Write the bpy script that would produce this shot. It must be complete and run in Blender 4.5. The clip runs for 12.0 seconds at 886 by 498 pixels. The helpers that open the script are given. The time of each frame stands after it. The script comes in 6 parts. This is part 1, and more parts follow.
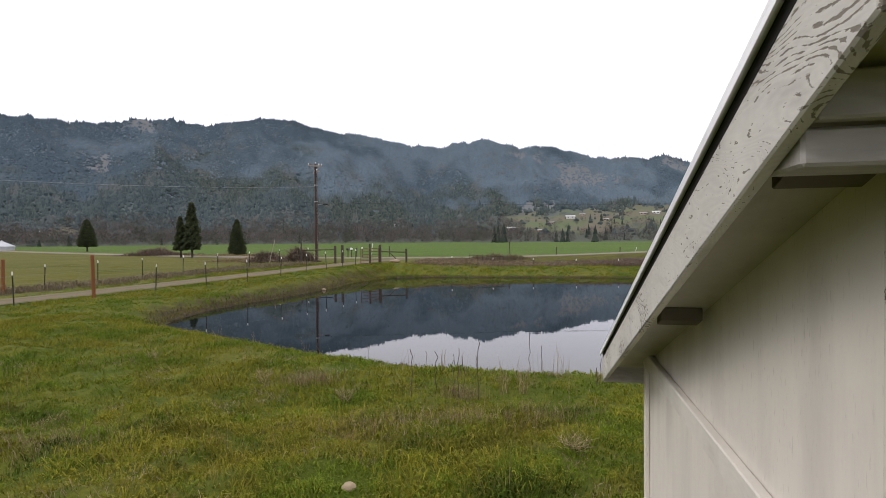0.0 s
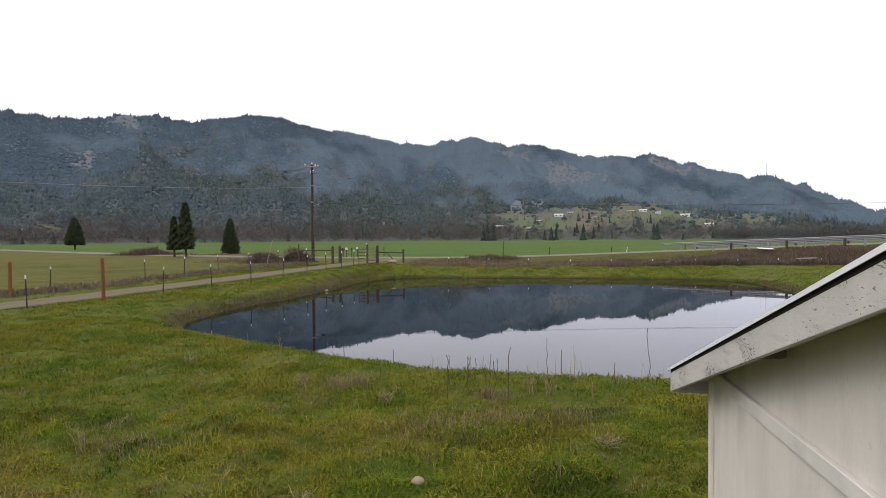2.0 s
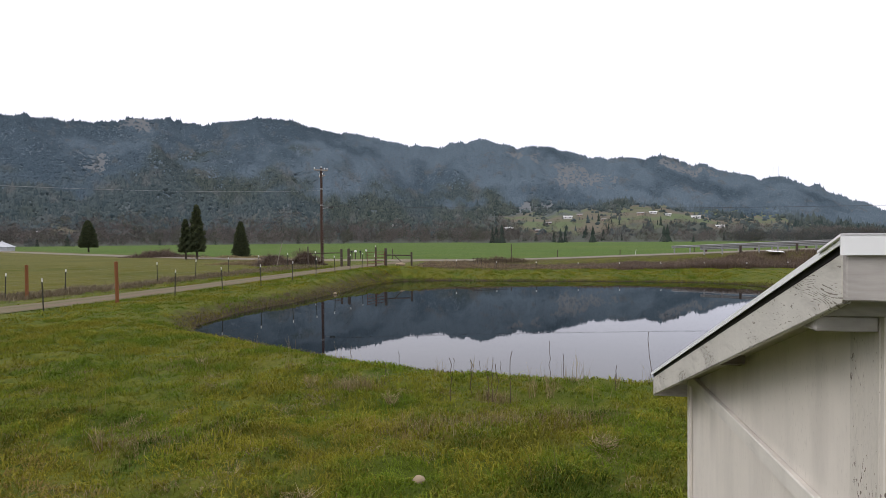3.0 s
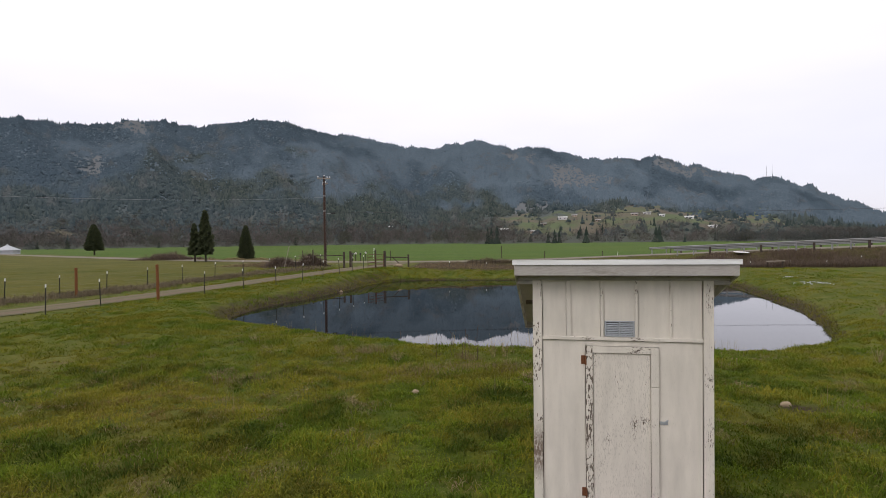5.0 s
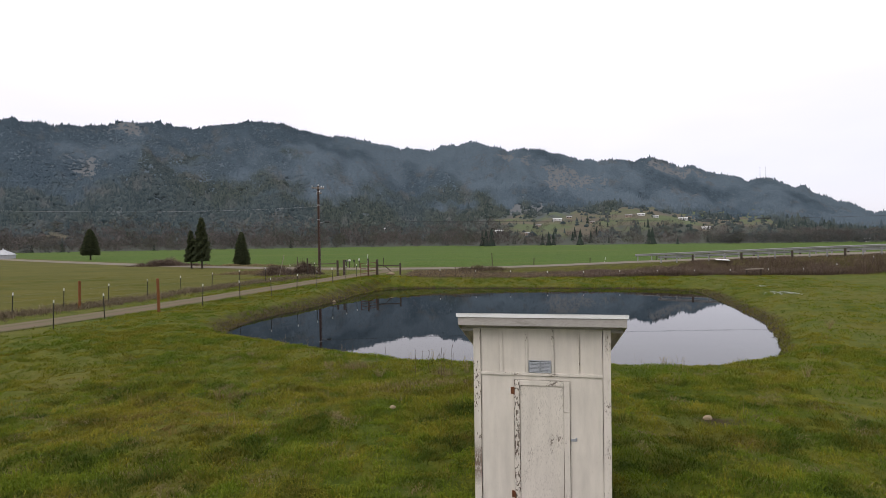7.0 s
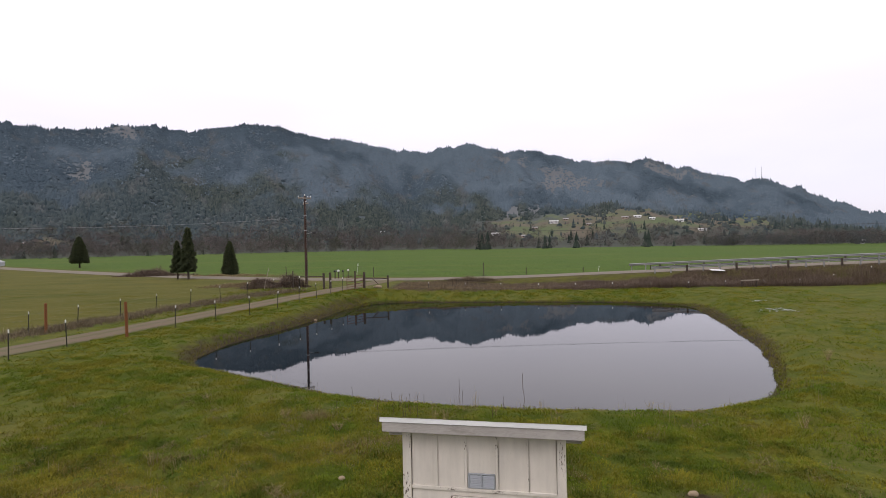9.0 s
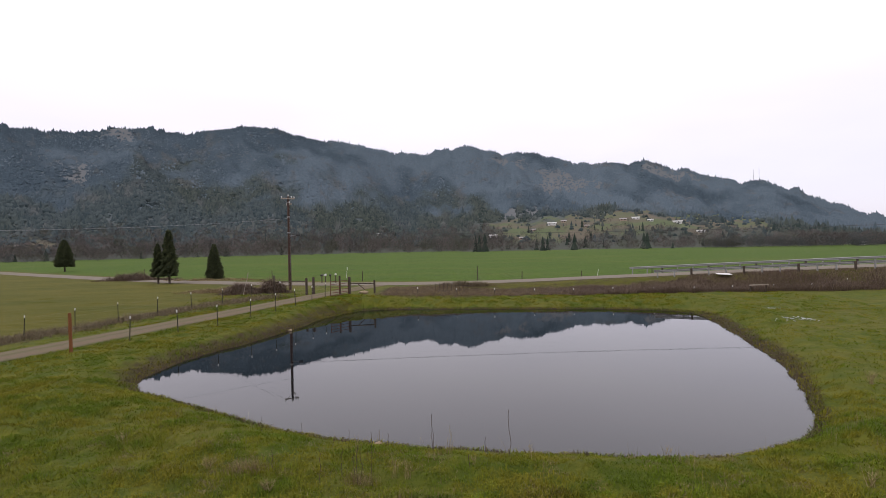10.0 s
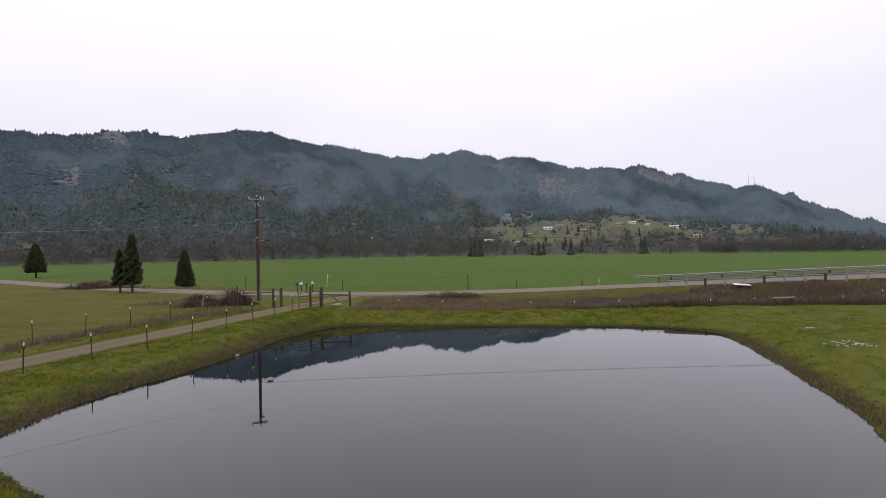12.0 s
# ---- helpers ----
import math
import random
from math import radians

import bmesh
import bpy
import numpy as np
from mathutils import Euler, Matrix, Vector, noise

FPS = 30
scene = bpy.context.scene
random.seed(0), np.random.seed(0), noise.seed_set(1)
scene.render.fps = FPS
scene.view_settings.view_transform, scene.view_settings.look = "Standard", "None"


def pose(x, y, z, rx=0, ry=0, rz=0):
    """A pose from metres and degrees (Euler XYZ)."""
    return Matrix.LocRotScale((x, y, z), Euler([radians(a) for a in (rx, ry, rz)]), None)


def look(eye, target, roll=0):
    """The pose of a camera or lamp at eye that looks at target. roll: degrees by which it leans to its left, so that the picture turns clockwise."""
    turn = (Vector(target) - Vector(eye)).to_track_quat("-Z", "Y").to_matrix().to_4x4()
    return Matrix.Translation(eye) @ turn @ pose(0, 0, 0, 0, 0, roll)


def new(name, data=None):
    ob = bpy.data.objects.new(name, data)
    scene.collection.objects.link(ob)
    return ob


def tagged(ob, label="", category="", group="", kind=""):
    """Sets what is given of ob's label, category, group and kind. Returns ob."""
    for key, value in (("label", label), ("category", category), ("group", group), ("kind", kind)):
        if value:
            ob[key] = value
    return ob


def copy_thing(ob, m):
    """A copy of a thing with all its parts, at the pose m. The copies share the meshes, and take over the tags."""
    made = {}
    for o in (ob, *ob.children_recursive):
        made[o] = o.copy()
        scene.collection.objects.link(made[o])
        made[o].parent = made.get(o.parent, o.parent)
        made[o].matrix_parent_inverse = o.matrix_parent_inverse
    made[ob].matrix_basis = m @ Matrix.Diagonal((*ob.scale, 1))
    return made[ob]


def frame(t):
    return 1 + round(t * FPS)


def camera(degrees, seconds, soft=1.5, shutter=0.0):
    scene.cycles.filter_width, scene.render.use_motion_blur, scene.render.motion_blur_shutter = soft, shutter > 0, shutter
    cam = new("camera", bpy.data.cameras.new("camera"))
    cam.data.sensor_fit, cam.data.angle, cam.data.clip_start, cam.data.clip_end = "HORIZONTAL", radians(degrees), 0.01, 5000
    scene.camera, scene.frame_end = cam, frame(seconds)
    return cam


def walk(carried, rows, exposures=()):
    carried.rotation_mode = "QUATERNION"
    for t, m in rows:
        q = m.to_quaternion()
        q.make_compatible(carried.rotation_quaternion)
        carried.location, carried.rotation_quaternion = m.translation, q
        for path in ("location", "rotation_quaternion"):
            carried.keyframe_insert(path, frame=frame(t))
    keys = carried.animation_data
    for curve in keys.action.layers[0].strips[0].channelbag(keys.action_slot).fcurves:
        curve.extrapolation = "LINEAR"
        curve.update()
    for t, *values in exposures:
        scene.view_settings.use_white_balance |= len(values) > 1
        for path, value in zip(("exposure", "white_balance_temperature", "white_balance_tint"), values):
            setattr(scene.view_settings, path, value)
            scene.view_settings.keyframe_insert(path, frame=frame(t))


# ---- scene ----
cam = camera(80.0, 12.0, 0.85)
PATH = [
    (0, (0.208, 0.312, 2.304), (0.103, 2.309, 2.270), -0.53),
    (0.5, (-0.109, 0.044, 2.433), (-0.188, 2.042, 2.397), -0.03),
    (1, (-0.302, -0.079, 2.492), (-0.364, 1.919, 2.448), -0.32),
    (1.5, (-0.436, -0.248, 2.535), (-0.497, 1.751, 2.493), -0.22),
    (2, (-0.485, -0.357, 2.572), (-0.545, 1.642, 2.529), -0.45),
    (2.5, (-0.463, -0.398, 2.604), (-0.538, 1.600, 2.559), -0.57),
    (3, (-0.382, -0.582, 2.639), (-0.476, 1.415, 2.604), -0.46),
    (3.2, (-0.353, -0.736, 2.639), (-0.448, 1.261, 2.605), -0.32),
    (4.8, (-0.113, -4.271, 2.846), (-0.164, -2.272, 2.815), -0.90),
    (5, (0.008, -4.683, 2.852), (-0.072, -2.685, 2.820), -0.70),
    (5.5, (0.166, -5.315, 2.807), (0.091, -3.317, 2.780), -0.60),
    (6, (0.294, -5.781, 2.754), (0.220, -3.783, 2.727), -0.70),
    (6.5, (0.427, -5.984, 2.884), (0.357, -3.985, 2.857), -0.60),
    (7, (0.557, -6.147, 3.576), (0.493, -4.148, 3.548), -0.80),
    (7.2, (0.618, -6.081, 3.836), (0.557, -4.082, 3.808), -0.40),
    (9, (1.361, -4.902, 4.487), (1.307, -2.903, 4.466), -1.10),
    (9.5, (1.742, -3.640, 4.510), (1.687, -1.641, 4.487), -1.10),
    (10, (2.004, -2.000, 4.530), (1.957, -0.001, 4.517), -1.20),
    (10.5, (2.238, -0.220, 4.580), (2.197, 1.780, 4.573), -1.20),
    (11, (2.454, 1.340, 4.650), (2.416, 3.340, 4.643), -1.20),
    (11.5, (2.645, 2.480, 4.700), (2.609, 4.480, 4.699), -1.10),
    (12, (2.785, 3.313, 4.703), (2.754, 5.313, 4.706), -1.10),
]
walk(cam, [(t, look(eye, target, roll)) for t, eye, target, roll in PATH], [(0, 0.30, 6350, 12), (1.0, 0.24, 6230, 12), (3.0, 0.20, 6230, 12), (5.0, -0.05, 6430, 12), (7.0, 0.01, 6430, 12), (9.0, 0.00, 6440, 16), (10.5, -0.02, 6420, 16), (11.2, -0.12, 6400, 15), (12.0, -0.14, 6390, 14)])

# ---- world and light: a bright overcast winter day ----
world = bpy.data.worlds.new("overcast_sky")
scene.world = world
world.use_nodes = True
wn, wl = world.node_tree.nodes, world.node_tree.links
wn.clear()
w_out = wn.new("ShaderNodeOutputWorld")
w_sky = wn.new("ShaderNodeTexSky")
w_sky.sky_type = "NISHITA"
w_sky.sun_disc = False
w_sky.sun_elevation, w_sky.sun_rotation = radians(37), radians(237)
w_bg_sky = wn.new("ShaderNodeBackground")
w_bg_sky.inputs["Strength"].default_value = 0.02
wl.new(w_sky.outputs[0], w_bg_sky.inputs["Color"])
w_co = wn.new("ShaderNodeTexCoord")
w_sep = wn.new("ShaderNodeSeparateXYZ")
wl.new(w_co.outputs["Generated"], w_sep.inputs[0])
w_map = wn.new("ShaderNodeMapping")
w_map.inputs["Scale"].default_value = (1.0, 1.0, 3.2)
wl.new(w_co.outputs["Generated"], w_map.inputs["Vector"])
w_noise = wn.new("ShaderNodeTexNoise")
w_noise.inputs["Scale"].default_value, w_noise.inputs["Detail"].default_value = 2.2, 4.0
wl.new(w_map.outputs[0], w_noise.inputs["Vector"])
w_add = wn.new("ShaderNodeMath")
w_add.operation = "MULTIPLY_ADD"
w_add.inputs[1].default_value, w_add.inputs[2].default_value = 0.20, -0.09
wl.new(w_noise.outputs["Fac"], w_add.inputs[0])
w_sum = wn.new("ShaderNodeMath")
wl.new(w_sep.outputs["Z"], w_sum.inputs[0])
wl.new(w_add.outputs[0], w_sum.inputs[1])
w_ramp = wn.new("ShaderNodeValToRGB")
sky_stops = ((0.0, (0.450, 0.434, 0.488)), (0.10, (0.510, 0.492, 0.538)), (0.28, (0.640, 0.612, 0.624)), (1.0, (1.0, 0.960, 0.966)))
while len(w_ramp.color_ramp.elements) < len(sky_stops):
    w_ramp.color_ramp.elements.new(0.5)
for stop, (at, tone) in zip(w_ramp.color_ramp.elements, sky_stops):
    stop.position, stop.color = at, (*tone, 1)
wl.new(w_sum.outputs[0], w_ramp.inputs[0])
w_bg = wn.new("ShaderNodeBackground")
w_bg.inputs["Strength"].default_value = 1.60
wl.new(w_ramp.outputs[0], w_bg.inputs["Color"])
w_mix = wn.new("ShaderNodeAddShader")
wl.new(w_bg.outputs[0], w_mix.inputs[0])
wl.new(w_bg_sky.outputs[0], w_mix.inputs[1])
wl.new(w_mix.outputs[0], w_out.inputs["Surface"])

sun_data = bpy.data.lights.new("sun", "SUN")
sun_data.energy, sun_data.angle, sun_data.color = 0.9, radians(20), (1.0, 0.97, 0.92)
sun = new("sun", sun_data)
sun.matrix_world = look((-46, -30, 42), (0, 0, 0))


# ---- materials ----
def lin(c):
    return (*c, 1.0) if len(c) == 3 else c


class Nodes:
    """A small builder for one node material."""

    def __init__(self, name, rough=0.9, metal=0.0, spec=0.3):
        self.m = bpy.data.materials.new(name)
        self.m.use_nodes = True
        self.n, self.l = self.m.node_tree.nodes, self.m.node_tree.links
        self.bsdf = self.n["Principled BSDF"]
        self.bsdf.inputs["Roughness"].default_value = rough
        self.bsdf.inputs["Metallic"].default_value = metal
        self.bsdf.inputs["Specular IOR Level"].default_value = spec
        self.pos = self.n.new("ShaderNodeNewGeometry").outputs["Position"]

    def scaled(self, s, vec=None):
        node = self.n.new("ShaderNodeMapping")
        node.inputs["Scale"].default_value = s if isinstance(s, tuple) else (s, s, s)
        self.l.new(vec or self.pos, node.inputs["Vector"])
        return node.outputs[0]

    def local(self):
        return self.n.new("ShaderNodeTexCoord").outputs["Object"]

    def noise(self, scale, detail=4.0, rough=0.55, vec=None):
        node = self.n.new("ShaderNodeTexNoise")
        node.inputs["Scale"].default_value = 1.0
        node.inputs["Detail"].default_value, node.inputs["Roughness"].default_value = detail, rough
        self.l.new(self.scaled(scale, vec), node.inputs["Vector"])
        return node.outputs["Fac"]

    def ramp(self, fac, *stops):
        node = self.n.new("ShaderNodeValToRGB")
        e = node.color_ramp.elements
        while len(e) < len(stops):
            e.new(0.5)
        for k, (p, c) in enumerate(stops):
            e[k].position, e[k].color = p, lin(c) if isinstance(c, tuple) else (c, c, c, 1)
        self.l.new(fac, node.inputs[0])
        return node.outputs[0]

    def mix(self, fac, a, b, kind="MIX"):
        node = self.n.new("ShaderNodeMix")
        node.data_type, node.blend_type = "RGBA", kind
        for sock, v in ((node.inputs[0], fac), (node.inputs[6], a), (node.inputs[7], b)):
            if isinstance(v, (int, float)):
                sock.default_value = v
            elif isinstance(v, tuple):
                sock.default_value = lin(v)
            else:
                self.l.new(v, sock)
        return node.outputs[2]

    def math(self, op, a, b=0.0):
        node = self.n.new("ShaderNodeMath")
        node.operation = op
        for sock, v in ((node.inputs[0], a), (node.inputs[1], b)):
            if isinstance(v, (int, float)):
                sock.default_value = v
            else:
                self.l.new(v, sock)
        return node.outputs[0]

    def island(self):
        return self.n.new("ShaderNodeNewGeometry").outputs["Random Per Island"]

    def each(self):
        return self.n.new("ShaderNodeObjectInfo").outputs["Random"]

    def attr(self, name):
        node = self.n.new("ShaderNodeAttribute")
        node.attribute_name = name
        return node.outputs["Color"]

    def channel(self, col, k):
        node = self.n.new("ShaderNodeSeparateColor")
        self.l.new(col, node.inputs[0])
        return node.outputs[k]

    def done(self, color, bump=None, strength=0.3, dist=0.02, rough=None):
        if isinstance(color, tuple):
            self.bsdf.inputs["Base Color"].default_value = lin(color)
        else:
            self.l.new(color, self.bsdf.inputs["Base Color"])
        if bump is not None:
            node = self.n.new("ShaderNodeBump")
            node.inputs["Strength"].default_value, node.inputs["Distance"].default_value = strength, dist
            self.l.new(bump, node.inputs["Height"])
            self.l.new(node.outputs[0], self.bsdf.inputs["Normal"])
        if rough is not None:
            self.l.new(rough, self.bsdf.inputs["Roughness"])
        return self.m


def plain(name, c1, c2, scale=8.0, rough=0.8, metal=0.0, bump=0.2, dist=0.005, spec=0.3):
    k = Nodes(name, rough, metal, spec)
    f = k.noise(scale, 6.0, 0.6)
    g = k.noise(scale * 0.17, 3.0)
    col = k.mix(f, c1, c2)
    col = k.mix(k.ramp(g, (0.3, 0.0), (0.75, 0.6)), col, tuple(0.7 * v for v in c1))
    return k.done(col, f, bump, dist)


def painted_wood(name, peel, axis=2, tone=(0.655, 0.605, 0.530), weather=0.0, grain=0.0, streaks=0.0, bare_band=None, size=1.0, hairs=0.45, hair_at=0.64, ring_count=13.0):
    """Old white paint over boards whose grain runs along an axis. peel: share of the length where it has flaked; weather: how far it has greyed; grain: how far cracks follow the growth rings; streaks: fine flakes all over; bare_band: a stretch (middle, half length) of bare stained wood."""
    k = Nodes(name, 0.6, 0.0, 0.3)
    v = k.local()

    def stretch(across, lengthways):
        return tuple(lengthways if i == axis else across for i in range(3))

    area = k.noise(stretch(5.0, 2.6), 3.0, 0.55, v)
    flake = k.noise(stretch(52.0 / size, 15.0 / size), 4.0, 0.68, v)
    fine = k.noise(stretch(170.0, 26.0), 4.0, 0.65, v)
    rings_ = k.n.new("ShaderNodeMath")
    rings_.operation = "PINGPONG"
    k.l.new(k.math("MULTIPLY", k.noise(stretch(8.0, 2.4), 2.0, 0.5, v), ring_count), rings_.inputs[0])
    rings_.inputs[1].default_value = 0.5
    ring = k.math("MULTIPLY", rings_.outputs[0], 2.0)
    dirt = k.noise((6.0, 6.0, 1.2), 5.0, 0.6, v)
    blotch = k.noise(1.7, 4.0, 0.55, v)
    loose = k.ramp(area, (0.68 - 0.36 * peel, 0.0), (0.78 - 0.36 * peel, 1.0))
    push = k.math("ADD", k.math("MULTIPLY", loose, 0.17), 0.085 * streaks)
    ringed = k.math("MULTIPLY", k.math("SUBTRACT", ring, 0.55), 0.22 * grain)
    flaked = k.ramp(k.math("ADD", k.math("ADD", flake, push), ringed), (0.705, 0.0), (0.745, 1.0))
    if bare_band:
        sep = k.n.new("ShaderNodeSeparateXYZ")
        k.l.new(v, sep.inputs[0])
        off = k.math("DIVIDE", k.math("ABSOLUTE", k.math("SUBTRACT", sep.outputs[axis], bare_band[0])), bare_band[1])
        band = k.ramp(k.math("ADD", off, k.math("MULTIPLY", k.math("SUBTRACT", flake, 0.5), 2.4)), (0.45, 0.9), (1.15, 0.0))
        band = k.math("MULTIPLY", band, k.ramp(flake, (0.36, 0.25), (0.54, 1.0)))
        flaked = k.math("MAXIMUM", flaked, band)
    paint = k.mix(k.ramp(dirt, (0.42, 0.0), (0.72, 0.6)), tone, tuple(0.70 * c for c in tone))
    paint = k.mix(k.ramp(blotch, (0.45, 0.0), (0.75, 0.45)), paint, (0.49, 0.46, 0.40))
    hair = k.ramp(fine, (hair_at, 0.0), (hair_at + 0.09, hairs))
    paint = k.mix(k.math("MULTIPLY", hair, k.ramp(area, (0.35, 0.15), (0.65, 1.0))), paint, (0.22, 0.19, 0.155))
    if weather:
        worn = k.mix(k.math("ADD", k.math("MULTIPLY", ring, 0.35), k.math("MULTIPLY", fine, 0.65)), tuple(0.62 * c for c in tone), tuple(1.02 * c for c in tone))
        paint = k.mix(k.math("MULTIPLY", k.ramp(dirt, (0.3, 0.5), (0.7, 1.0)), weather), paint, worn)
        smudge = k.ramp(k.noise(stretch(9.0, 2.2), 5.0, 0.65, v), (0.53, 0.0), (0.68, 0.75))
        paint = k.mix(k.math("MULTIPLY", smudge, weather), paint, (0.20, 0.18, 0.155))
    wood = k.mix(fine, (0.05, 0.036, 0.027), (0.21, 0.17, 0.135))
    if weather > 0.5:
        wood = k.mix(fine, (0.115, 0.100, 0.082), (0.27, 0.24, 0.20))
    if bare_band:
        wood = k.mix(k.math("MULTIPLY", band, 0.6), wood, k.mix(fine, (0.045, 0.022, 0.012), (0.20, 0.10, 0.05)))
    col = k.mix(flaked, paint, wood)
    return k.done(col, k.math("SUBTRACT", k.math("MULTIPLY", fine, 0.2), flaked), 0.5, 0.003, k.ramp(flaked, (0.0, 0.55), (1.0, 0.95)))


M = {}
M["paint_wall"] = painted_wood("painted_plywood", -0.6, streaks=-0.5, hairs=0.4, hair_at=0.60)
M["paint_trim"] = painted_wood("painted_trim_flaking", 0.50, 2, grain=0.5, size=0.55, hairs=0.6, hair_at=0.58)
M["paint_stile"] = painted_wood("painted_stile_flaking", 0.95, 2, grain=1.0, streaks=0.25, size=0.8)
M["paint_corner"] = painted_wood("painted_corner_stained", 0.60, 2, grain=0.6, bare_band=(0.62, 0.33))
M["paint_edge"] = painted_wood("painted_edge_grain", 0.55, 2, (0.62, 0.575, 0.50), 0.35, grain=1.3, size=0.35, hairs=0.7, hair_at=0.55, ring_count=24.0)
M["paint_batten"] = painted_wood("painted_batten", 0.55, 2, size=0.7)
M["paint_trim_h"] = painted_wood("painted_board_weathered", 0.12, 0, (0.42, 0.39, 0.36), 1.0)
M["paint_rail"] = painted_wood("painted_rail", 0.45, 0, size=0.8)
M["paint_rake"] = painted_wood("painted_rake_grain", 0.52, 1, (0.56, 0.535, 0.475), 0.65, grain=1.45, size=0.4, ring_count=30.0)
M["paint_door"] = painted_wood("painted_door_flaking", 0.32, 2, grain=0.1, streaks=0.42, size=0.5, hairs=0.75, hair_at=0.55)
M["paint_side"] = painted_wood("painted_side_trim", 0.20, 1, (0.66, 0.62, 0.55), 0.3)
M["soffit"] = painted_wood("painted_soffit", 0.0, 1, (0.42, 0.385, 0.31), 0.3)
M["white_metal"] = plain("white_enamelled_metal", (0.84, 0.84, 0.83), (0.76, 0.76, 0.75), 5.0, 0.35, 0.0, 0.05, 0.002, 0.5)
k = Nodes("ribbed_roof_metal", 0.45, 0.0, 0.5)
v = k.local()
stain = k.ramp(k.noise((14.0, 1.6, 3.0), 4.0, 0.6, v), (0.42, 0.0), (0.68, 1.0))
k_col = k.mix(k.math("MULTIPLY", stain, 0.65), (0.74, 0.73, 0.72), (0.45, 0.40, 0.26))
M["roof_metal"] = k.done(k_col, k.noise(9.0), 0.08, 0.003)
M["rust"] = plain("rusted_iron", (0.10, 0.035, 0.018), (0.24, 0.10, 0.04), 60.0, 0.9, 0.0, 0.5, 0.002)
M["grey_metal"] = plain("galvanised_metal", (0.30, 0.30, 0.30), (0.22, 0.22, 0.22), 30.0, 0.5, 0.3, 0.1, 0.002)
M["vent_metal"] = plain("weathered_vent_metal", (0.42, 0.44, 0.46), (0.32, 0.34, 0.36), 30.0, 0.6, 0.2, 0.1, 0.002)
M["lookout_dark"] = plain("dark_lookout_timber", (0.15, 0.125, 0.095), (0.09, 0.075, 0.058), 22.0, 0.9)
M["dark"] = plain("dark_opening", (0.012, 0.011, 0.010), (0.02, 0.018, 0.016), 10.0)
M["wet_timber"] = plain("wet_dark_timber", (0.06, 0.04, 0.026), (0.11, 0.08, 0.05), 22.0, 0.8, 0.0, 0.5, 0.006)
M["post_green"] = plain("dark_green_steel_post", (0.025, 0.03, 0.022), (0.06, 0.05, 0.035), 30.0, 0.6)
M["post_white"] = plain("white_post_tip", (0.82, 0.82, 0.80), (0.66, 0.66, 0.62), 30.0, 0.5)
M["post_rust"] = plain("rust_brown_post", (0.20, 0.075, 0.025), (0.12, 0.05, 0.02), 20.0, 0.9, 0.0, 0.4, 0.006)
M["post_wood"] = plain("weathered_wood_post", (0.045, 0.034, 0.027), (0.095, 0.073, 0.058), 18.0, 0.9, 0.0, 0.5, 0.01)
M["pole_wood"] = plain("creosoted_pole", (0.036, 0.020, 0.015), (0.074, 0.041, 0.030), 9.0, 0.85, 0.0, 0.4, 0.01)
M["arm_wood"] = plain("grey_crossarm_timber", (0.26, 0.22, 0.18), (0.36, 0.31, 0.26), 14.0, 0.9)
M["wire_steel"] = plain("fence_wire", (0.20, 0.19, 0.18), (0.12, 0.10, 0.09), 20.0, 0.5, 0.6)
M["cable"] = plain("weathered_cable", (0.30, 0.30, 0.31), (0.22, 0.22, 0.23), 3.0, 0.6)
M["cable_black"] = plain("black_cable", (0.03, 0.03, 0.035), (0.05, 0.05, 0.05), 3.0, 0.6)
M["gate_red"] = plain("rusty_red_gate_tube", (0.13, 0.050, 0.032), (0.08, 0.035, 0.024), 20.0, 0.7)
M["white_box"] = plain("white_painted_box", (0.75, 0.75, 0.74), (0.62, 0.62, 0.60), 12.0, 0.6)
M["black_box"] = plain("black_mailbox_metal", (0.02, 0.02, 0.02), (0.04, 0.04, 0.04), 12.0, 0.5)
M["stone"] = plain("pale_field_stone", (0.31, 0.24, 0.155), (0.20, 0.155, 0.10), 16.0, 0.9, 0.0, 0.6, 0.02)
M["snow"] = plain("old_snow_remnant", (0.50, 0.52, 0.54), (0.34, 0.36, 0.37), 9.0, 0.7, 0.0, 0.4, 0.03)
M["house_white"] = plain("white_siding", (0.58, 0.58, 0.57), (0.48, 0.48, 0.47), 1.0, 0.7)
M["house_roof"] = plain("grey_house_roof", (0.24, 0.23, 0.23), (0.32, 0.30, 0.30), 1.0, 0.8)
M["house_tan"] = plain("tan_siding", (0.36, 0.28, 0.22), (0.28, 0.22, 0.18), 1.0, 0.8)
M["glass_dark"] = plain("dark_window_glass", (0.03, 0.035, 0.04), (0.02, 0.025, 0.03), 2.0, 0.1, 0.0, 0.0, 0.001, 0.5)
M["canvas"] = plain("white_canvas", (0.44, 0.45, 0.47), (0.36, 0.38, 0.40), 1.5, 0.8)

# grass sheet, with zones: R field green, G olive stubble, B bare or dry brown
k = Nodes("meadow_ground", 0.95, 0.0, 0.15)
zone = k.attr("zone")
n_big, n_mid, n_fine = k.noise(0.22, 4.0), k.noise(1.7, 5.0, 0.6), k.noise(14.0, 6.0, 0.7)
meadow = k.mix(k.ramp(k.noise(1.3, 4.0, 0.6), (0.42, 0.0), (0.62, 1.0)), (0.050, 0.072, 0.005), (0.092, 0.099, 0.008))
meadow = k.mix(k.ramp(n_big, (0.42, 0.0), (0.68, 0.8)), meadow, (0.104, 0.095, 0.016))
meadow = k.mix(k.ramp(n_fine, (0.42, 0.0), (0.64, 0.6)), meadow, (0.032, 0.042, 0.005))
f_noise = k.noise((0.05, 0.012, 0.05), 4.0)
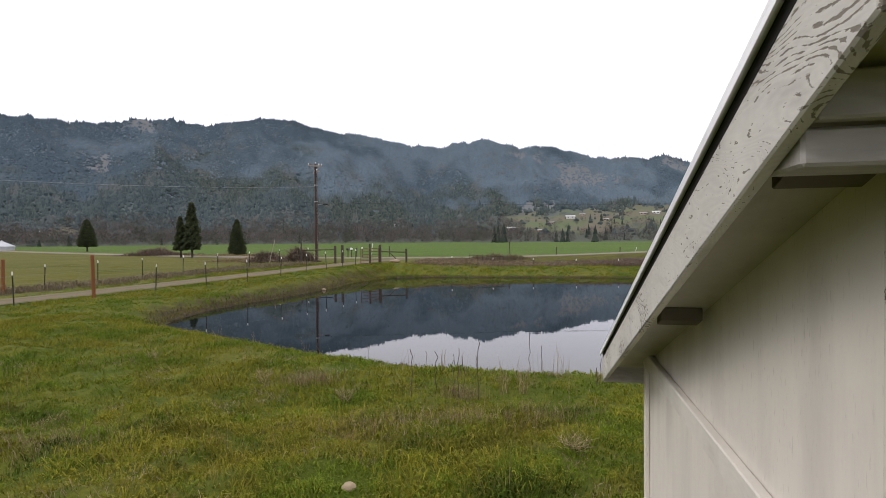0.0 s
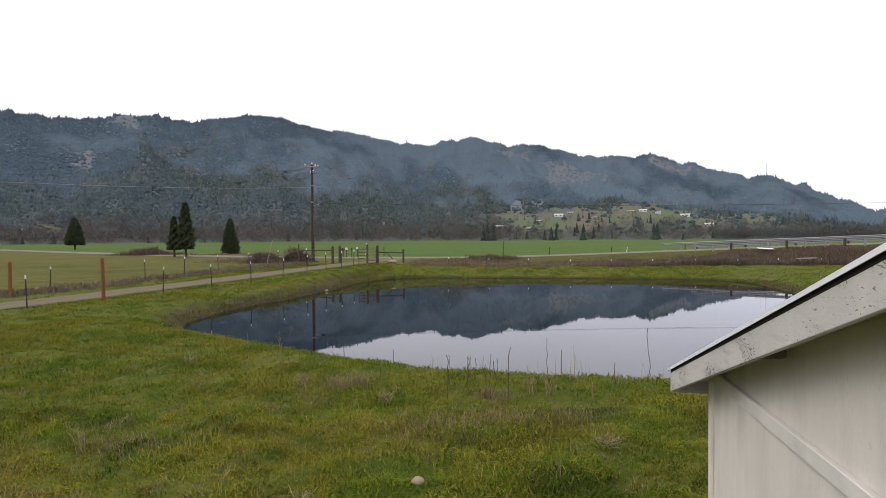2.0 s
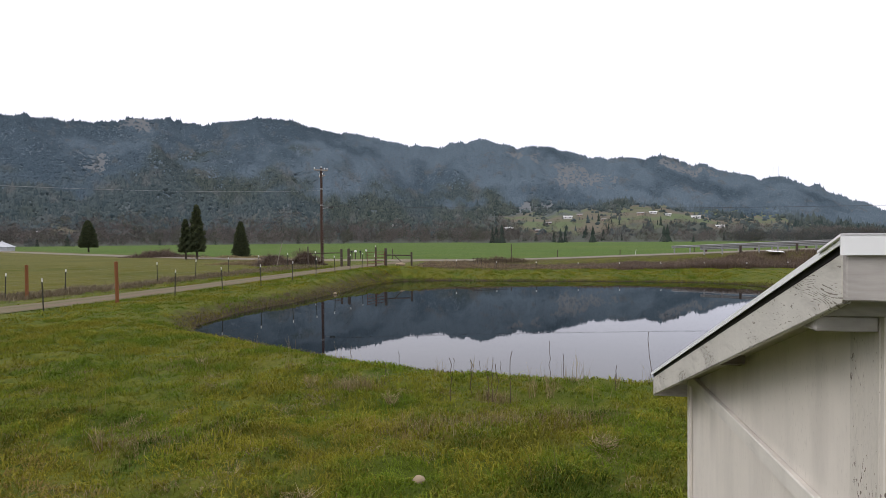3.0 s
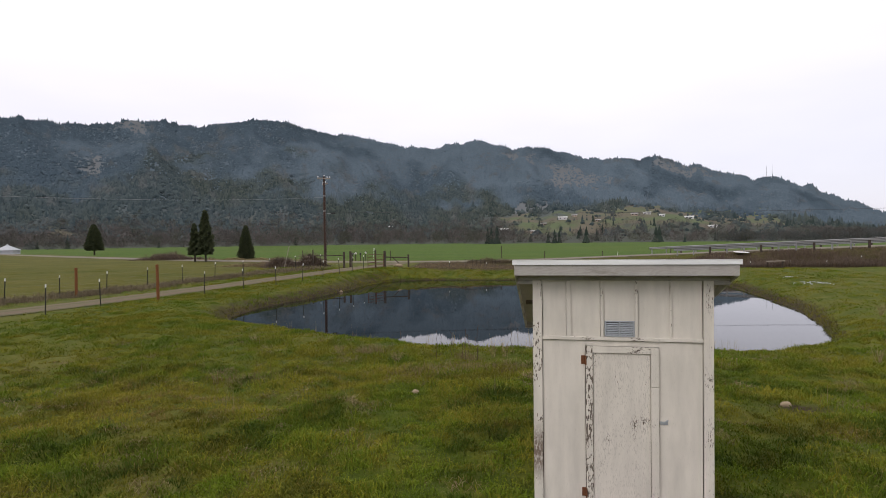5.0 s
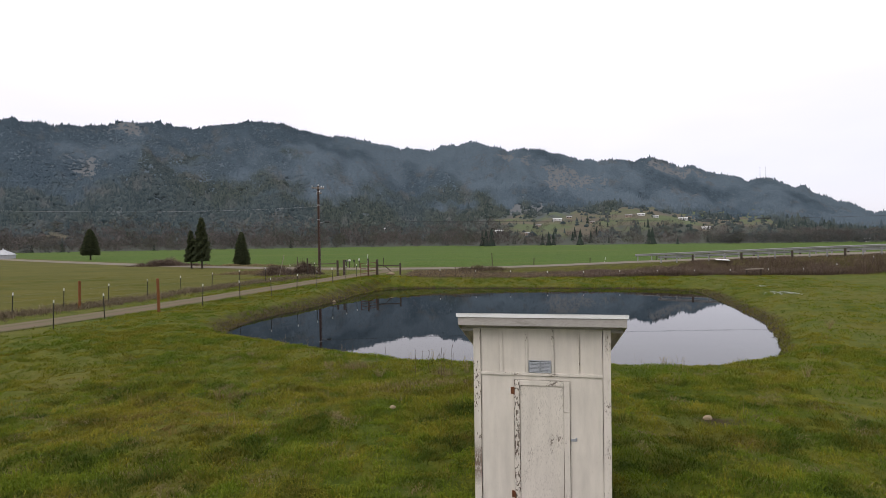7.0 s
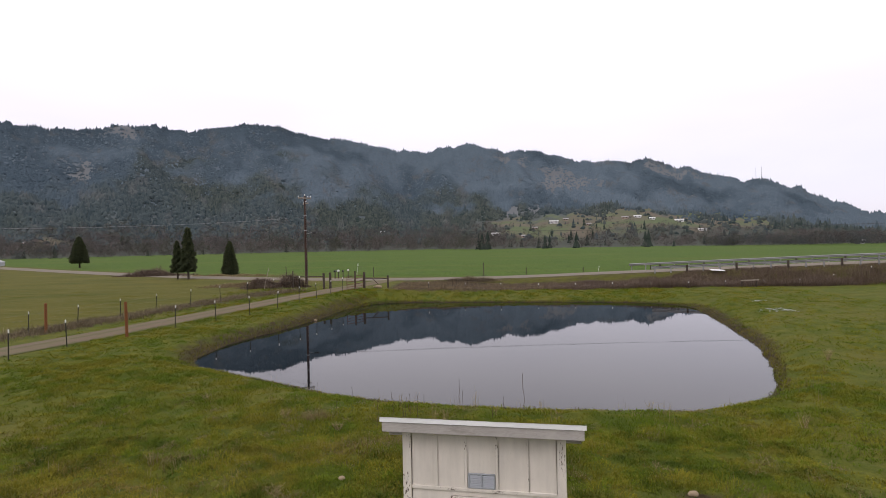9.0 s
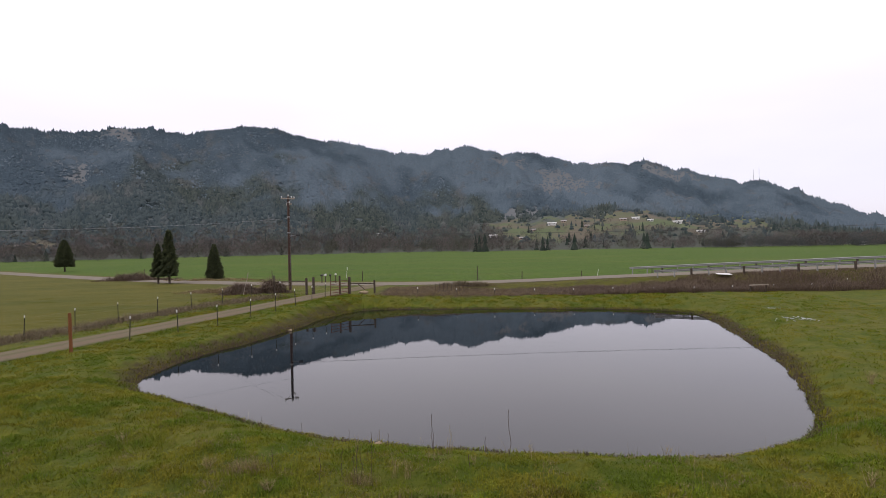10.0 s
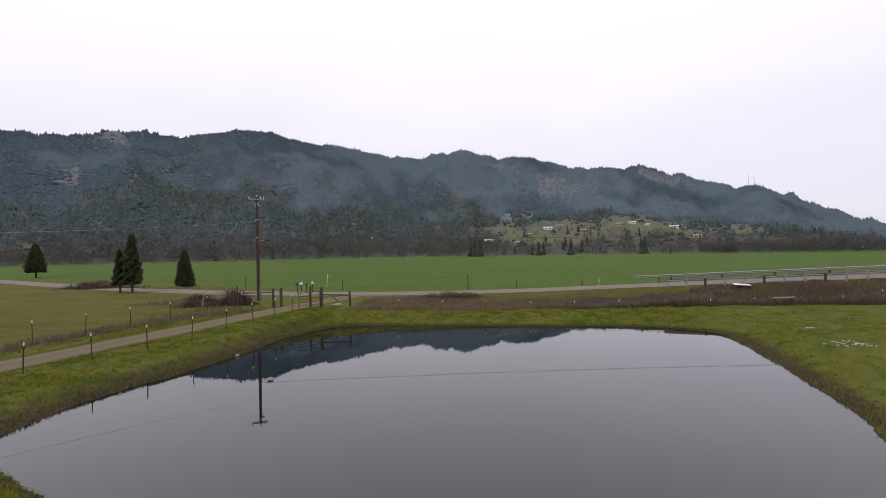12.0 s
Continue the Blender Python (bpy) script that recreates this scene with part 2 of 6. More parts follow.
field = k.mix(f_noise, (0.040, 0.080, 0.005), (0.060, 0.100, 0.009))
field = k.mix(k.ramp(k.noise((0.35, 0.9, 0.5), 5.0, 0.7), (0.44, 0.0), (0.66, 0.85)), field, (0.034, 0.064, 0.008))
field = k.mix(k.ramp(k.noise((0.012, 0.05, 0.05), 4.0, 0.6), (0.50, 0.0), (0.66, 0.6)), field, (0.074, 0.092, 0.014))
field = k.mix(k.ramp(k.noise((0.5, 0.22, 0.5), 4.0, 0.7), (0.62, 0.0), (0.68, 0.7)), field, (0.030, 0.046, 0.010))
stub = k.mix(k.ramp(k.noise((0.10, 0.22, 0.1), 5.0, 0.6), (0.35, 0.0), (0.65, 1.0)), (0.056, 0.061, 0.006), (0.090, 0.080, 0.012))
stub = k.mix(k.ramp(k.noise(2.5, 6.0, 0.75), (0.45, 0.0), (0.68, 0.6)), stub, (0.046, 0.054, 0.007))
brown = k.mix(n_fine, (0.020, 0.015, 0.007), (0.056, 0.040, 0.019))
edge = k.math("MULTIPLY", k.math("SUBTRACT", n_mid, 0.5), 0.9)
col = k.mix(k.ramp(k.channel(zone, 0), (0.4, 0.0), (0.6, 1.0)), meadow, field)
col = k.mix(k.ramp(k.channel(zone, 1), (0.4, 0.0), (0.6, 1.0)), col, stub)
col = k.mix(k.ramp(k.math("ADD", k.channel(zone, 2), edge), (0.35, 0.0), (0.7, 1.0)), col, brown)
M["meadow"] = k.done(col, k.math("ADD", n_fine, k.math("MULTIPLY", n_mid, 2.0)), 0.6, 0.06)


def blade_material(name, dark, light, straw, amount):
    k = Nodes(name, 0.7, 0.0, 0.25)
    r = k.island()
    col = k.mix(r, dark, light)
    patch = k.noise(0.55, 4.0, 0.6)
    mask = k.math("ADD", k.math("MULTIPLY", r, 0.55), k.math("MULTIPLY", patch, 0.9))
    col = k.mix(k.ramp(mask, (amount, 0.0), (amount + 0.22, 1.0)), col, straw)
    return k.done(col)


def grass_material(name, spread, gain, own, dry=0.0):
    """Winter grass in lush, yellowed and brown patches. Each tuft carries its own tone (R lightness, G yellowing, B deadness), which counts by own; spread: how far single blades differ."""
    k = Nodes(name, 0.75, 0.0, 0.10)
    r = k.math("ADD", k.math("MULTIPLY", k.island(), spread), 0.5 - 0.5 * spread)
    tuft = k.attr("tuft")
    light, yellow, dead = (k.math("ADD", k.math("MULTIPLY", k.channel(tuft, i), own), 0.5 - 0.5 * own) for i in range(3))
    mid, wide = k.noise(1.3, 4.0, 0.6), k.noise(0.42, 4.0, 0.6)

    def pair(a, b):
        return k.mix(r, tuple(gain * c for c in a), tuple(gain * c for c in b))

    lush = k.mix(light, pair((0.016, 0.034, 0.002), (0.044, 0.072, 0.004)), pair((0.078, 0.122, 0.005), (0.150, 0.196, 0.014)))
    olive = k.mix(light, pair((0.046, 0.050, 0.003), (0.090, 0.088, 0.008)), pair((0.160, 0.150, 0.009), (0.250, 0.222, 0.026)))
    tone = k.math("ADD", k.math("ADD", k.math("MULTIPLY", mid, 0.55), k.math("MULTIPLY", wide, 0.75)), k.math("MULTIPLY", yellow, 0.24))
    col = k.mix(k.ramp(tone, (0.70 - dry, 0.0), (0.86 - dry, 1.0)), lush, olive)
    brown = k.math("ADD", k.math("ADD", k.math("MULTIPLY", dead, 0.42), k.math("MULTIPLY", wide, 0.62)), k.math("MULTIPLY", r, 0.12))
    return k.done(k.mix(k.ramp(brown, (0.72 - dry, 0.0), (0.88 - dry, 0.85)), col, pair((0.110, 0.074, 0.022), (0.250, 0.180, 0.062))))


M["grass"] = grass_material("grass_blades", 0.36, 0.96, 1.0)
M["grass_far"] = grass_material("far_grass_blades", 0.25, 1.08, 0.18, 0.01)
M["bank_dead"] = blade_material("dead_bank_growth", (0.040, 0.032, 0.016), (0.100, 0.076, 0.038), (0.115, 0.095, 0.045), 0.9)
M["dark_stem"] = plain("dark_dead_stem", (0.050, 0.034, 0.026), (0.10, 0.072, 0.052), 30.0, 0.9)
M["straw"] = blade_material("dry_weed_stems", (0.130, 0.095, 0.040), (0.25, 0.195, 0.090), (0.30, 0.25, 0.13), 0.7)
M["brown_weed"] = blade_material("brown_weed_stems", (0.105, 0.075, 0.032), (0.205, 0.152, 0.072), (0.25, 0.20, 0.105), 0.7)
M["dry_weed"] = blade_material("bleached_weed_stems", (0.085, 0.066, 0.036), (0.165, 0.128, 0.074), (0.19, 0.155, 0.09), 0.8)
M["bramble"] = blade_material("bare_bramble_canes", (0.054, 0.037, 0.027), (0.150, 0.105, 0.076), (0.190, 0.145, 0.095), 0.86)
k = Nodes("gravel", 0.95, 0.0, 0.2)
f, g = k.noise(25.0, 6.0, 0.75), k.noise(0.9, 4.0)
col = k.mix(f, (0.082, 0.060, 0.038), (0.150, 0.116, 0.078))
col = k.mix(k.ramp(g, (0.45, 0.0), (0.70, 0.6)), col, (0.105, 0.098, 0.046))
off = k.channel(k.attr("across"), 0)
worn = k.math("ADD", off, k.math("MULTIPLY", k.math("SUBTRACT", k.noise(2.2, 5.0, 0.7), 0.5), 0.55))
weedy = k.mix(f, (0.040, 0.052, 0.010), (0.088, 0.088, 0.030))
col = k.mix(k.ramp(worn, (0.02, 0.55), (0.30, 0.0)), col, weedy)
col = k.mix(k.ramp(worn, (0.72, 0.0), (0.98, 0.9)), col, weedy)
M["gravel"] = k.done(col, f, 0.6, 0.02)
k = Nodes("worn_asphalt", 0.9, 0.0, 0.25)
f, g = k.noise(18.0, 6.0, 0.7), k.noise(0.6, 4.0)
col = k.mix(k.math("MULTIPLY", f, g), (0.122, 0.104, 0.080), (0.208, 0.180, 0.142))
M["asphalt"] = k.done(col, f, 0.4, 0.01)
k = Nodes("pond_water", 0.015, 0.0, 0.5)
k.bsdf.inputs["IOR"].default_value = 1.47
ripple = k.noise((0.9, 2.2, 1.0), 4.0, 0.6)
M["water"] = k.done((0.004, 0.006, 0.008), ripple, 0.02, 0.02)
k = Nodes("muddy_water", 0.22, 0.0, 0.06)
M["puddle"] = k.done(k.mix(k.noise(6.0), (0.050, 0.034, 0.016), (0.070, 0.048, 0.024)))
k = Nodes("wet_mud", 0.8, 0.0, 0.1)
f = k.noise(14.0, 6.0, 0.7)
M["mud"] = k.done(k.mix(f, (0.032, 0.022, 0.013), (0.075, 0.052, 0.032)), f, 0.6, 0.03)


def foliage(name, dark, light, other, share):
    k = Nodes(name, 0.85, 0.0, 0.15)
    r = k.island()
    col = k.mix(r, dark, light)
    patch = k.noise(0.012, 3.0)
    mask = k.math("ADD", k.math("MULTIPLY", r, 0.4), k.math("MULTIPLY", patch, 0.8))
    return k.done(k.mix(k.ramp(mask, (share, 0.0), (share + 0.12, 1.0)), col, other))


# forest tint by tree, over a base colour with haze painted in as blue: R mixed oak and olive growth, G bare brown
# crowns, B darker stands
k = Nodes("hazed_fir_forest", 0.9, 0.0, 0.1)
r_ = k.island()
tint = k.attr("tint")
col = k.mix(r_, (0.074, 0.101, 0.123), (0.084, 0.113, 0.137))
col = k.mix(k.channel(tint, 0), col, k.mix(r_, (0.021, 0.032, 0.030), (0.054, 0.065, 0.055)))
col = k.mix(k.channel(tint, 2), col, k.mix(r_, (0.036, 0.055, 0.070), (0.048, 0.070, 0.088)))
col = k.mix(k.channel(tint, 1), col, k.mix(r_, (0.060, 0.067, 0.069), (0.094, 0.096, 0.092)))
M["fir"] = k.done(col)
M["fir_dark"] = foliage("valley_fir", (0.020, 0.030, 0.024), (0.038, 0.052, 0.040), (0.05, 0.06, 0.04), 0.9)
k = Nodes("bare_winter_trees", 0.9, 0.0, 0.1)
r_, tint = k.island(), k.attr("tint")
col = k.mix(k.channel(tint, 0), (0.056, 0.051, 0.047), (0.122, 0.107, 0.099))
col = k.mix(k.channel(tint, 1), col, (0.056, 0.062, 0.040))
M["bare_wood"] = k.done(k.mix(k.math("MULTIPLY", r_, 0.12), col, (0.035, 0.031, 0.028)))
# grove greens greyed and lightened, with distance haze painted in
M["grove"] = foliage("dark_grove_foliage", (0.044, 0.050, 0.051), (0.074, 0.080, 0.077), (0.080, 0.076, 0.068), 0.7)
M["cedar"] = foliage("cedar_foliage", (0.014, 0.021, 0.009), (0.040, 0.046, 0.018), (0.045, 0.05, 0.022), 0.95)
k = Nodes("hazed_hillside_ground", 0.95, 0.0, 0.1)
g1, g2 = k.noise(0.006, 5.0), k.noise(0.05, 5.0, 0.65)
# haze painted into the ground colour: blue-grey higher up, olive-brown below
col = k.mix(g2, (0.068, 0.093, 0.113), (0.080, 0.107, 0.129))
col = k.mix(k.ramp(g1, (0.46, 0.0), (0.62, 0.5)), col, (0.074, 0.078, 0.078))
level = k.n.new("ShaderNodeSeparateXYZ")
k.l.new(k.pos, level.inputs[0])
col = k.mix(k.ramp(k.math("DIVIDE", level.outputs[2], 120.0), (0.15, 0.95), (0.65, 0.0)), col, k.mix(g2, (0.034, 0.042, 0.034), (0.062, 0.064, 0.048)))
meadows = k.channel(k.attr("zone"), 0)
pasture = k.mix(k.ramp(k.noise((0.02, 0.012, 0.02), 3.0), (0.42, 0.0), (0.58, 1.0)), k.mix(g2, (0.058, 0.085, 0.036), (0.088, 0.102, 0.052)), k.mix(g2, (0.076, 0.068, 0.048), (0.112, 0.096, 0.068)))
col = k.mix(meadows, col, pasture)
bald = k.channel(k.attr("zone"), 1)
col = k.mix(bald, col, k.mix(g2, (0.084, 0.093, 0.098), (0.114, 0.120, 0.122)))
M["hill"] = k.done(col, g2, 0.4, 2.0)


# ---- building helpers ----
def thing(name, m, label, category, group="", kind=""):
    ob = new(name)
    ob.matrix_world = m
    ob.empty_display_size = 0.1
    return tagged(ob, label, category, group, kind)


def mesh_from(bm, name, material, smooth=False):
    me = bpy.data.meshes.new(name)
    bmesh.ops.recalc_face_normals(bm, faces=bm.faces)
    bm.to_mesh(me)
    bm.free()
    me.materials.append(material)
    if smooth:
        me.polygons.foreach_set("use_smooth", np.ones(len(me.polygons), bool))
    return me


def part(name, bm, material, parent, label="", smooth=False):
    ob = new(name, mesh_from(bm, name, material, smooth))
    ob.parent = parent
    return tagged(ob, label)


def sheet(name, verts, faces, material, smooth=False):
    """A mesh object from arrays."""
    me = bpy.data.meshes.new(name)
    verts = np.asarray(verts, np.float32)
    faces = np.asarray(faces, np.int32)
    me.vertices.add(len(verts))
    me.vertices.foreach_set("co", verts.ravel())
    n = faces.shape[1]
    me.loops.add(faces.size)
    me.loops.foreach_set("vertex_index", faces.ravel())
    me.polygons.add(len(faces))
    me.polygons.foreach_set("loop_start", np.arange(0, faces.size, n, dtype=np.int32))
    me.update(calc_edges=True)
    me.validate()
    me.materials.append(material)
    me.polygons.foreach_set("use_smooth", np.full(len(me.polygons), smooth, bool))
    return new(name, me)


def box(x0, x1, y0, y1, z0, z1, bevel=0.004, bm=None):
    bm = bm or bmesh.new()
    m = Matrix.Translation(((x0 + x1) / 2, (y0 + y1) / 2, (z0 + z1) / 2)) @ Matrix.Diagonal((x1 - x0, y1 - y0, z1 - z0, 1))
    made = bmesh.ops.create_cube(bm, size=1, matrix=m)["verts"]
    if bevel:
        edges = list({e for v in made for e in v.link_edges})
        bmesh.ops.bevel(bm, geom=edges, offset=bevel, segments=1, affect="EDGES")
    return bm


def rod(a, b, r0, r1=None, sides=8, bm=None):
    bm = bm or bmesh.new()
    a, b = Vector(a), Vector(b)
    turn = (b - a).to_track_quat("Z", "Y").to_matrix().to_4x4()
    m = Matrix.Translation((a + b) / 2) @ turn
    bmesh.ops.create_cone(bm, cap_ends=True, segments=sides, radius1=r0, radius2=r0 if r1 is None else r1, depth=(b - a).length, matrix=m)
    return bm


def beam(a, b, w, h, bevel=0.004, bm=None, up=(0, 0, 1)):
    """A board from a to b, w wide across and h deep along up."""
    bm = bm or bmesh.new()
    a, b = Vector(a), Vector(b)
    y = (b - a).normalized()
    x = y.cross(Vector(up)).normalized()
    z = x.cross(y)
    turn = Matrix((x, y, z)).transposed().to_4x4()
    m = Matrix.Translation((a + b) / 2) @ turn @ Matrix.Diagonal((w, (b - a).length, h, 1))
    made = bmesh.ops.create_cube(bm, size=1, matrix=m)["verts"]
    if bevel:
        edges = list({e for v in made for e in v.link_edges})
        bmesh.ops.bevel(bm, geom=edges, offset=bevel, segments=1, affect="EDGES")
    return bm


def strand(name, points, r, material, parent=None, label=""):
    """A thin cable or wire as a tube through points."""
    cu = bpy.data.curves.new(name, "CURVE")
    cu.dimensions, cu.bevel_depth, cu.bevel_resolution, cu.resolution_u = "3D", r, 0, 1
    sp = cu.splines.new("POLY")
    sp.points.add(len(points) - 1)
    for p, q in zip(sp.points, points):
        p.co = (*q, 1)
    cu.materials.append(material)
    ob = new(name, cu)
    ob.parent = parent
    return tagged(ob, label)


def smoothstep(a, b, x):
    u = np.clip((x - a) / (b - a), 0, 1)
    return u * u * (3 - 2 * u)


def value_noise(x, y, seed=0):
    """Smooth noise in -1..1 on arrays."""
    x, y = np.asarray(x, float), np.asarray(y, float)
    xi, yi = np.floor(x), np.floor(y)
    u, v = x - xi, y - yi
    u, v = u * u * (3 - 2 * u), v * v * (3 - 2 * v)

    def h(a, b):
        s = np.sin(a * 127.1 + b * 311.7 + seed * 74.7) * 43758.5453
        return 2 * (s - np.floor(s)) - 1

    return (h(xi, yi) * (1 - u) + h(xi + 1, yi) * u) * (1 - v) + (h(xi, yi + 1) * (1 - u) + h(xi + 1, yi + 1) * u) * v


def fractal(x, y, octaves=4, seed=0):
    return sum(value_noise(x * 2**o, y * 2**o, seed + o) / 2**o for o in range(octaves))


# ---- the lie of the land ----
WATER = -0.50
SHORE = [(-10.3, 17.7), (-7.4, 15.3), (-4.9, 13.6), (-2.7, 12.3), (-0.8, 11.5), (1.5, 10.9), (4.4, 10.4), (6.9, 10.15), (9.4, 10.55),
         (11.35, 12.05), (13.1, 15.0), (15.0, 19.5), (16.4, 24.5), (18.0, 31.5), (18.2, 34.8), (15.7, 37.2), (10.0, 38.5), (2.2, 39.4),
         (-4.5, 39.9), (-7.3, 36.0), (-8.1, 31.0), (-9.3, 26.0), (-10.5, 22.0)]


def closed_curve(points, steps=8):
    p = np.array(points)
    out = []
    for i in range(len(p)):
        a, b, c, d = p[i - 1], p[i], p[(i + 1) % len(p)], p[(i + 2) % len(p)]
        for s in np.arange(steps) / steps:
            out.append(0.5 * (2 * b + (c - a) * s + (2 * a - 5 * b + 4 * c - d) * s**2 + (3 * b - a - 3 * c + d) * s**3))
    return np.array(out)


def open_curve(points, steps=10):
    p = np.array(points, float)
    p = np.vstack([2 * p[0] - p[1], p, 2 * p[-1] - p[-2]])
    out = []
    for i in range(1, len(p) - 2):
        a, b, c, d = p[i - 1 : i + 3]
        for s in np.arange(steps) / steps:
            out.append(0.5 * (2 * b + (c - a) * s + (2 * a - 5 * b + 4 * c - d) * s**2 + (3 * b - a - 3 * c + d) * s**3))
    return np.array(out + [p[-2]])


SHORELINE = closed_curve(SHORE)
SHORELINE += 0.10 * np.stack([value_noise(SHORELINE[:, 0] * 1.3, SHORELINE[:, 1] * 1.3, 3), value_noise(SHORELINE[:, 0] * 1.3, SHORELINE[:, 1] * 1.3, 4)], 1)


def along(x, y, line):
    """Distance to a polyline and the value of its further columns at the nearest place."""
    x, y = np.ravel(x), np.ravel(y)
    best, extra = np.full(len(x), 1e9), np.zeros((len(x), line.shape[1] - 2))
    for a, b in zip(line[:-1], line[1:]):
        d = b[:2] - a[:2]
        s = np.clip(((x - a[0]) * d[0] + (y - a[1]) * d[1]) / (d @ d + 1e-12), 0, 1)
        far = np.hypot(x - a[0] - s * d[0], y - a[1] - s * d[1])
        near = far < best
        best[near] = far[near]
        if extra.shape[1]:
            extra[near] = a[2:] + s[near, None] * (b[2:] - a[2:])
    return best, extra


def inside(x, y, ring):
    hit = np.zeros(len(x), bool)
    for a, b in zip(ring, np.roll(ring, -1, 0)):
        cross = ((a[1] > y) != (b[1] > y)) & (x < (b[0] - a[0]) * (y - a[1]) / (b[1] - a[1] + 1e-12) + a[0])
        hit ^= cross
    return hit


def shore_distance(x, y):
    """Metres from the water's edge, negative over the pond."""
    x, y = np.ravel(x), np.ravel(y)
    out = np.full(len(x), 60.0)
    near = (x > -30) & (x < 40) & (y > -10) & (y < 60)
    ring = np.vstack([SHORELINE, SHORELINE[:1]])
    d, _ = along(x[near], y[near], ring)
    out[near] = np.where(inside(x[near], y[near], SHORELINE), -d, d)
    return out


# centre lines with heights: the county road, and the farm drive
ROAD = open_curve([(-260, 235, 0.7), (-120, 128, 0.6), (-60, 84, 0.5), (-30, 65, 0.45), (-12, 57.5, 0.45), (4, 54.5, 0.55), (20, 51.8, 1.10), (32, 49.6, 1.55), (46, 46.8, 2.0), (75, 41.0, 2.5), (140, 28.0, 2.9), (300, 0.0, 3.0)])
DRIVE = open_curve([(-34, -8, 0.0), (-25, 8, 0.0), (-20.6, 15, 0.0), (-18.3, 20.5, 0.02), (-16.4, 26, 0.08), (-14.3, 32, 0.18), (-11.9, 38.5, 0.32), (-9.7, 44.5, 0.42), (-7.5, 51, 0.45), (-6.5, 54, 0.46)])
ROAD_HALF, DRIVE_HALF = 2.25, 1.25


def ground(x, y):
    shape = np.shape(x)
    x, y = np.ravel(np.asarray(x, float)), np.ravel(np.asarray(y, float))
    z = -0.04 + 0.44 * smoothstep(22, 44, y) * (1 - 0.72 * smoothstep(-3, 8, x))
    z += 0.45 * smoothstep(80, 300, np.hypot(x, y))
    calm = 1 - smoothstep(60, 140, np.hypot(x, y))
    z += calm * (0.035 * fractal(x * 0.35, y * 0.35, 3, 11) + 0.03 * value_noise(x * 1.6, y * 1.6, 17) + 0.03 * np.abs(value_noise(x * 0.8, y * 0.8, 19)))
    z += 0.09 * np.exp(-(((x - 1.7) / 2.6) ** 2 + ((y - 1.6) / 2.6) ** 2))
    door = 1 - np.exp(-(((x - 1.66) / 1.3) ** 2 + ((y - 0.0) / 1.3) ** 2))
    hump = door * np.clip(value_noise(x * 2.6 + 0.4 * y, y * 3.0, 21) + 0.45 * value_noise(x * 4.7, y * 5.1, 22), -0.6, 1.2)
    z += calm * 0.10 * hump * (0.6 + 0.4 * value_noise(x * 0.45, y * 0.45, 24))
    near = (np.abs(x) < 400) & (y < 320) & (y > -60)
    d, h = along(x[near], y[near], ROAD)
    w = 1 - smoothstep(ROAD_HALF + 0.4, ROAD_HALF + 4.0, d)
    z[near] = z[near] * (1 - w) + (h[:, 0] - 0.03) * w
    d, h = along(x[near], y[near], DRIVE)
    w = 1 - smoothstep(DRIVE_HALF + 0.1, DRIVE_HALF + 2.0, d)
    z[near] = z[near] * (1 - w) + (h[:, 0] - 0.03) * w
    sd = shore_distance(x, y)
    wide = 1.9 - 0.6 * smoothstep(3, 7, x) * (1 - smoothstep(13, 20, y)) + 2.4 * smoothstep(32, 38, y) * smoothstep(-6, 0, x)
    bank = WATER + 0.10 * smoothstep(0, 0.25, sd) + (z - WATER - 0.10) * smoothstep(0.0, 1.0, np.clip(sd / wide, 0, 1) ** 0.8)
    bed = WATER - 1.0 * smoothstep(0, 4.0, -sd)
    return np.where(sd < 0, bed, np.where(sd < 5, bank, z)).reshape(shape)


def ground_at(x, y):
    return float(ground(np.array([x]), np.array([y]))[0])


def steps(*stretches):
    """Grid lines from (start, end, step) stretches."""
    out = []
    for a, b, s in stretches:
        out += list(np.arange(a, b - 1e-6, s))
    return np.array(out + [stretches[-1][1]])


def grid_faces(nx, ny):
    i = np.arange(nx - 1)[None, :] + nx * np.arange(ny - 1)[:, None]
    i = i.ravel()
    return np.stack([i, i + 1, i + nx + 1, i + nx], 1)


gx = steps((-4500, -500, 400), (-500, -120, 40), (-120, -40, 4), (-40, -22, 1.0), (-22, -10, 0.25), (-10, 9, 0.12), (9, 22, 0.25), (22, 48, 1.0), (48, 120, 4), (120, 520, 40), (520, 4520, 400))
gy = steps((-4500, -500, 400), (-500, -60, 40), (-60, -12, 4), (-12, -2, 0.25), (-2, 11, 0.12), (11, 46, 0.25), (46, 66, 0.8), (66, 120, 4), (120, 320, 10), (320, 520, 40), (520, 4520, 400))
GX, GY = np.meshgrid(gx, gy)
GZ = ground(GX, GY)
terrain = sheet("ground", np.stack([GX.ravel(), GY.ravel(), GZ.ravel()], 1), grid_faces(len(gx), len(gy)), M["meadow"], True)
tagged(terrain, "uneven winter meadow of green and yellowed grass round a pond", "ground", kind="structure")
px, py = GX.ravel(), GY.ravel()
d_road, _ = along(px, py, ROAD)
d_drive, _ = along(px, py, DRIVE)
sd = shore_distance(px, py)
road_y = np.interp(px, ROAD[:, 0], ROAD[:, 1])
green = smoothstep(1.5, 3.5, py - road_y - ROAD_HALF)
stubble = (1 - green) * smoothstep(1.5, 4.0, -(px + 17.5) - 0.35 * np.maximum(0, 30 - py) + 0.25 * np.maximum(0, py - 30))
dry = np.clip(0.9 * np.exp(-((sd - 0.10) / 0.22) ** 2), 0, 1)
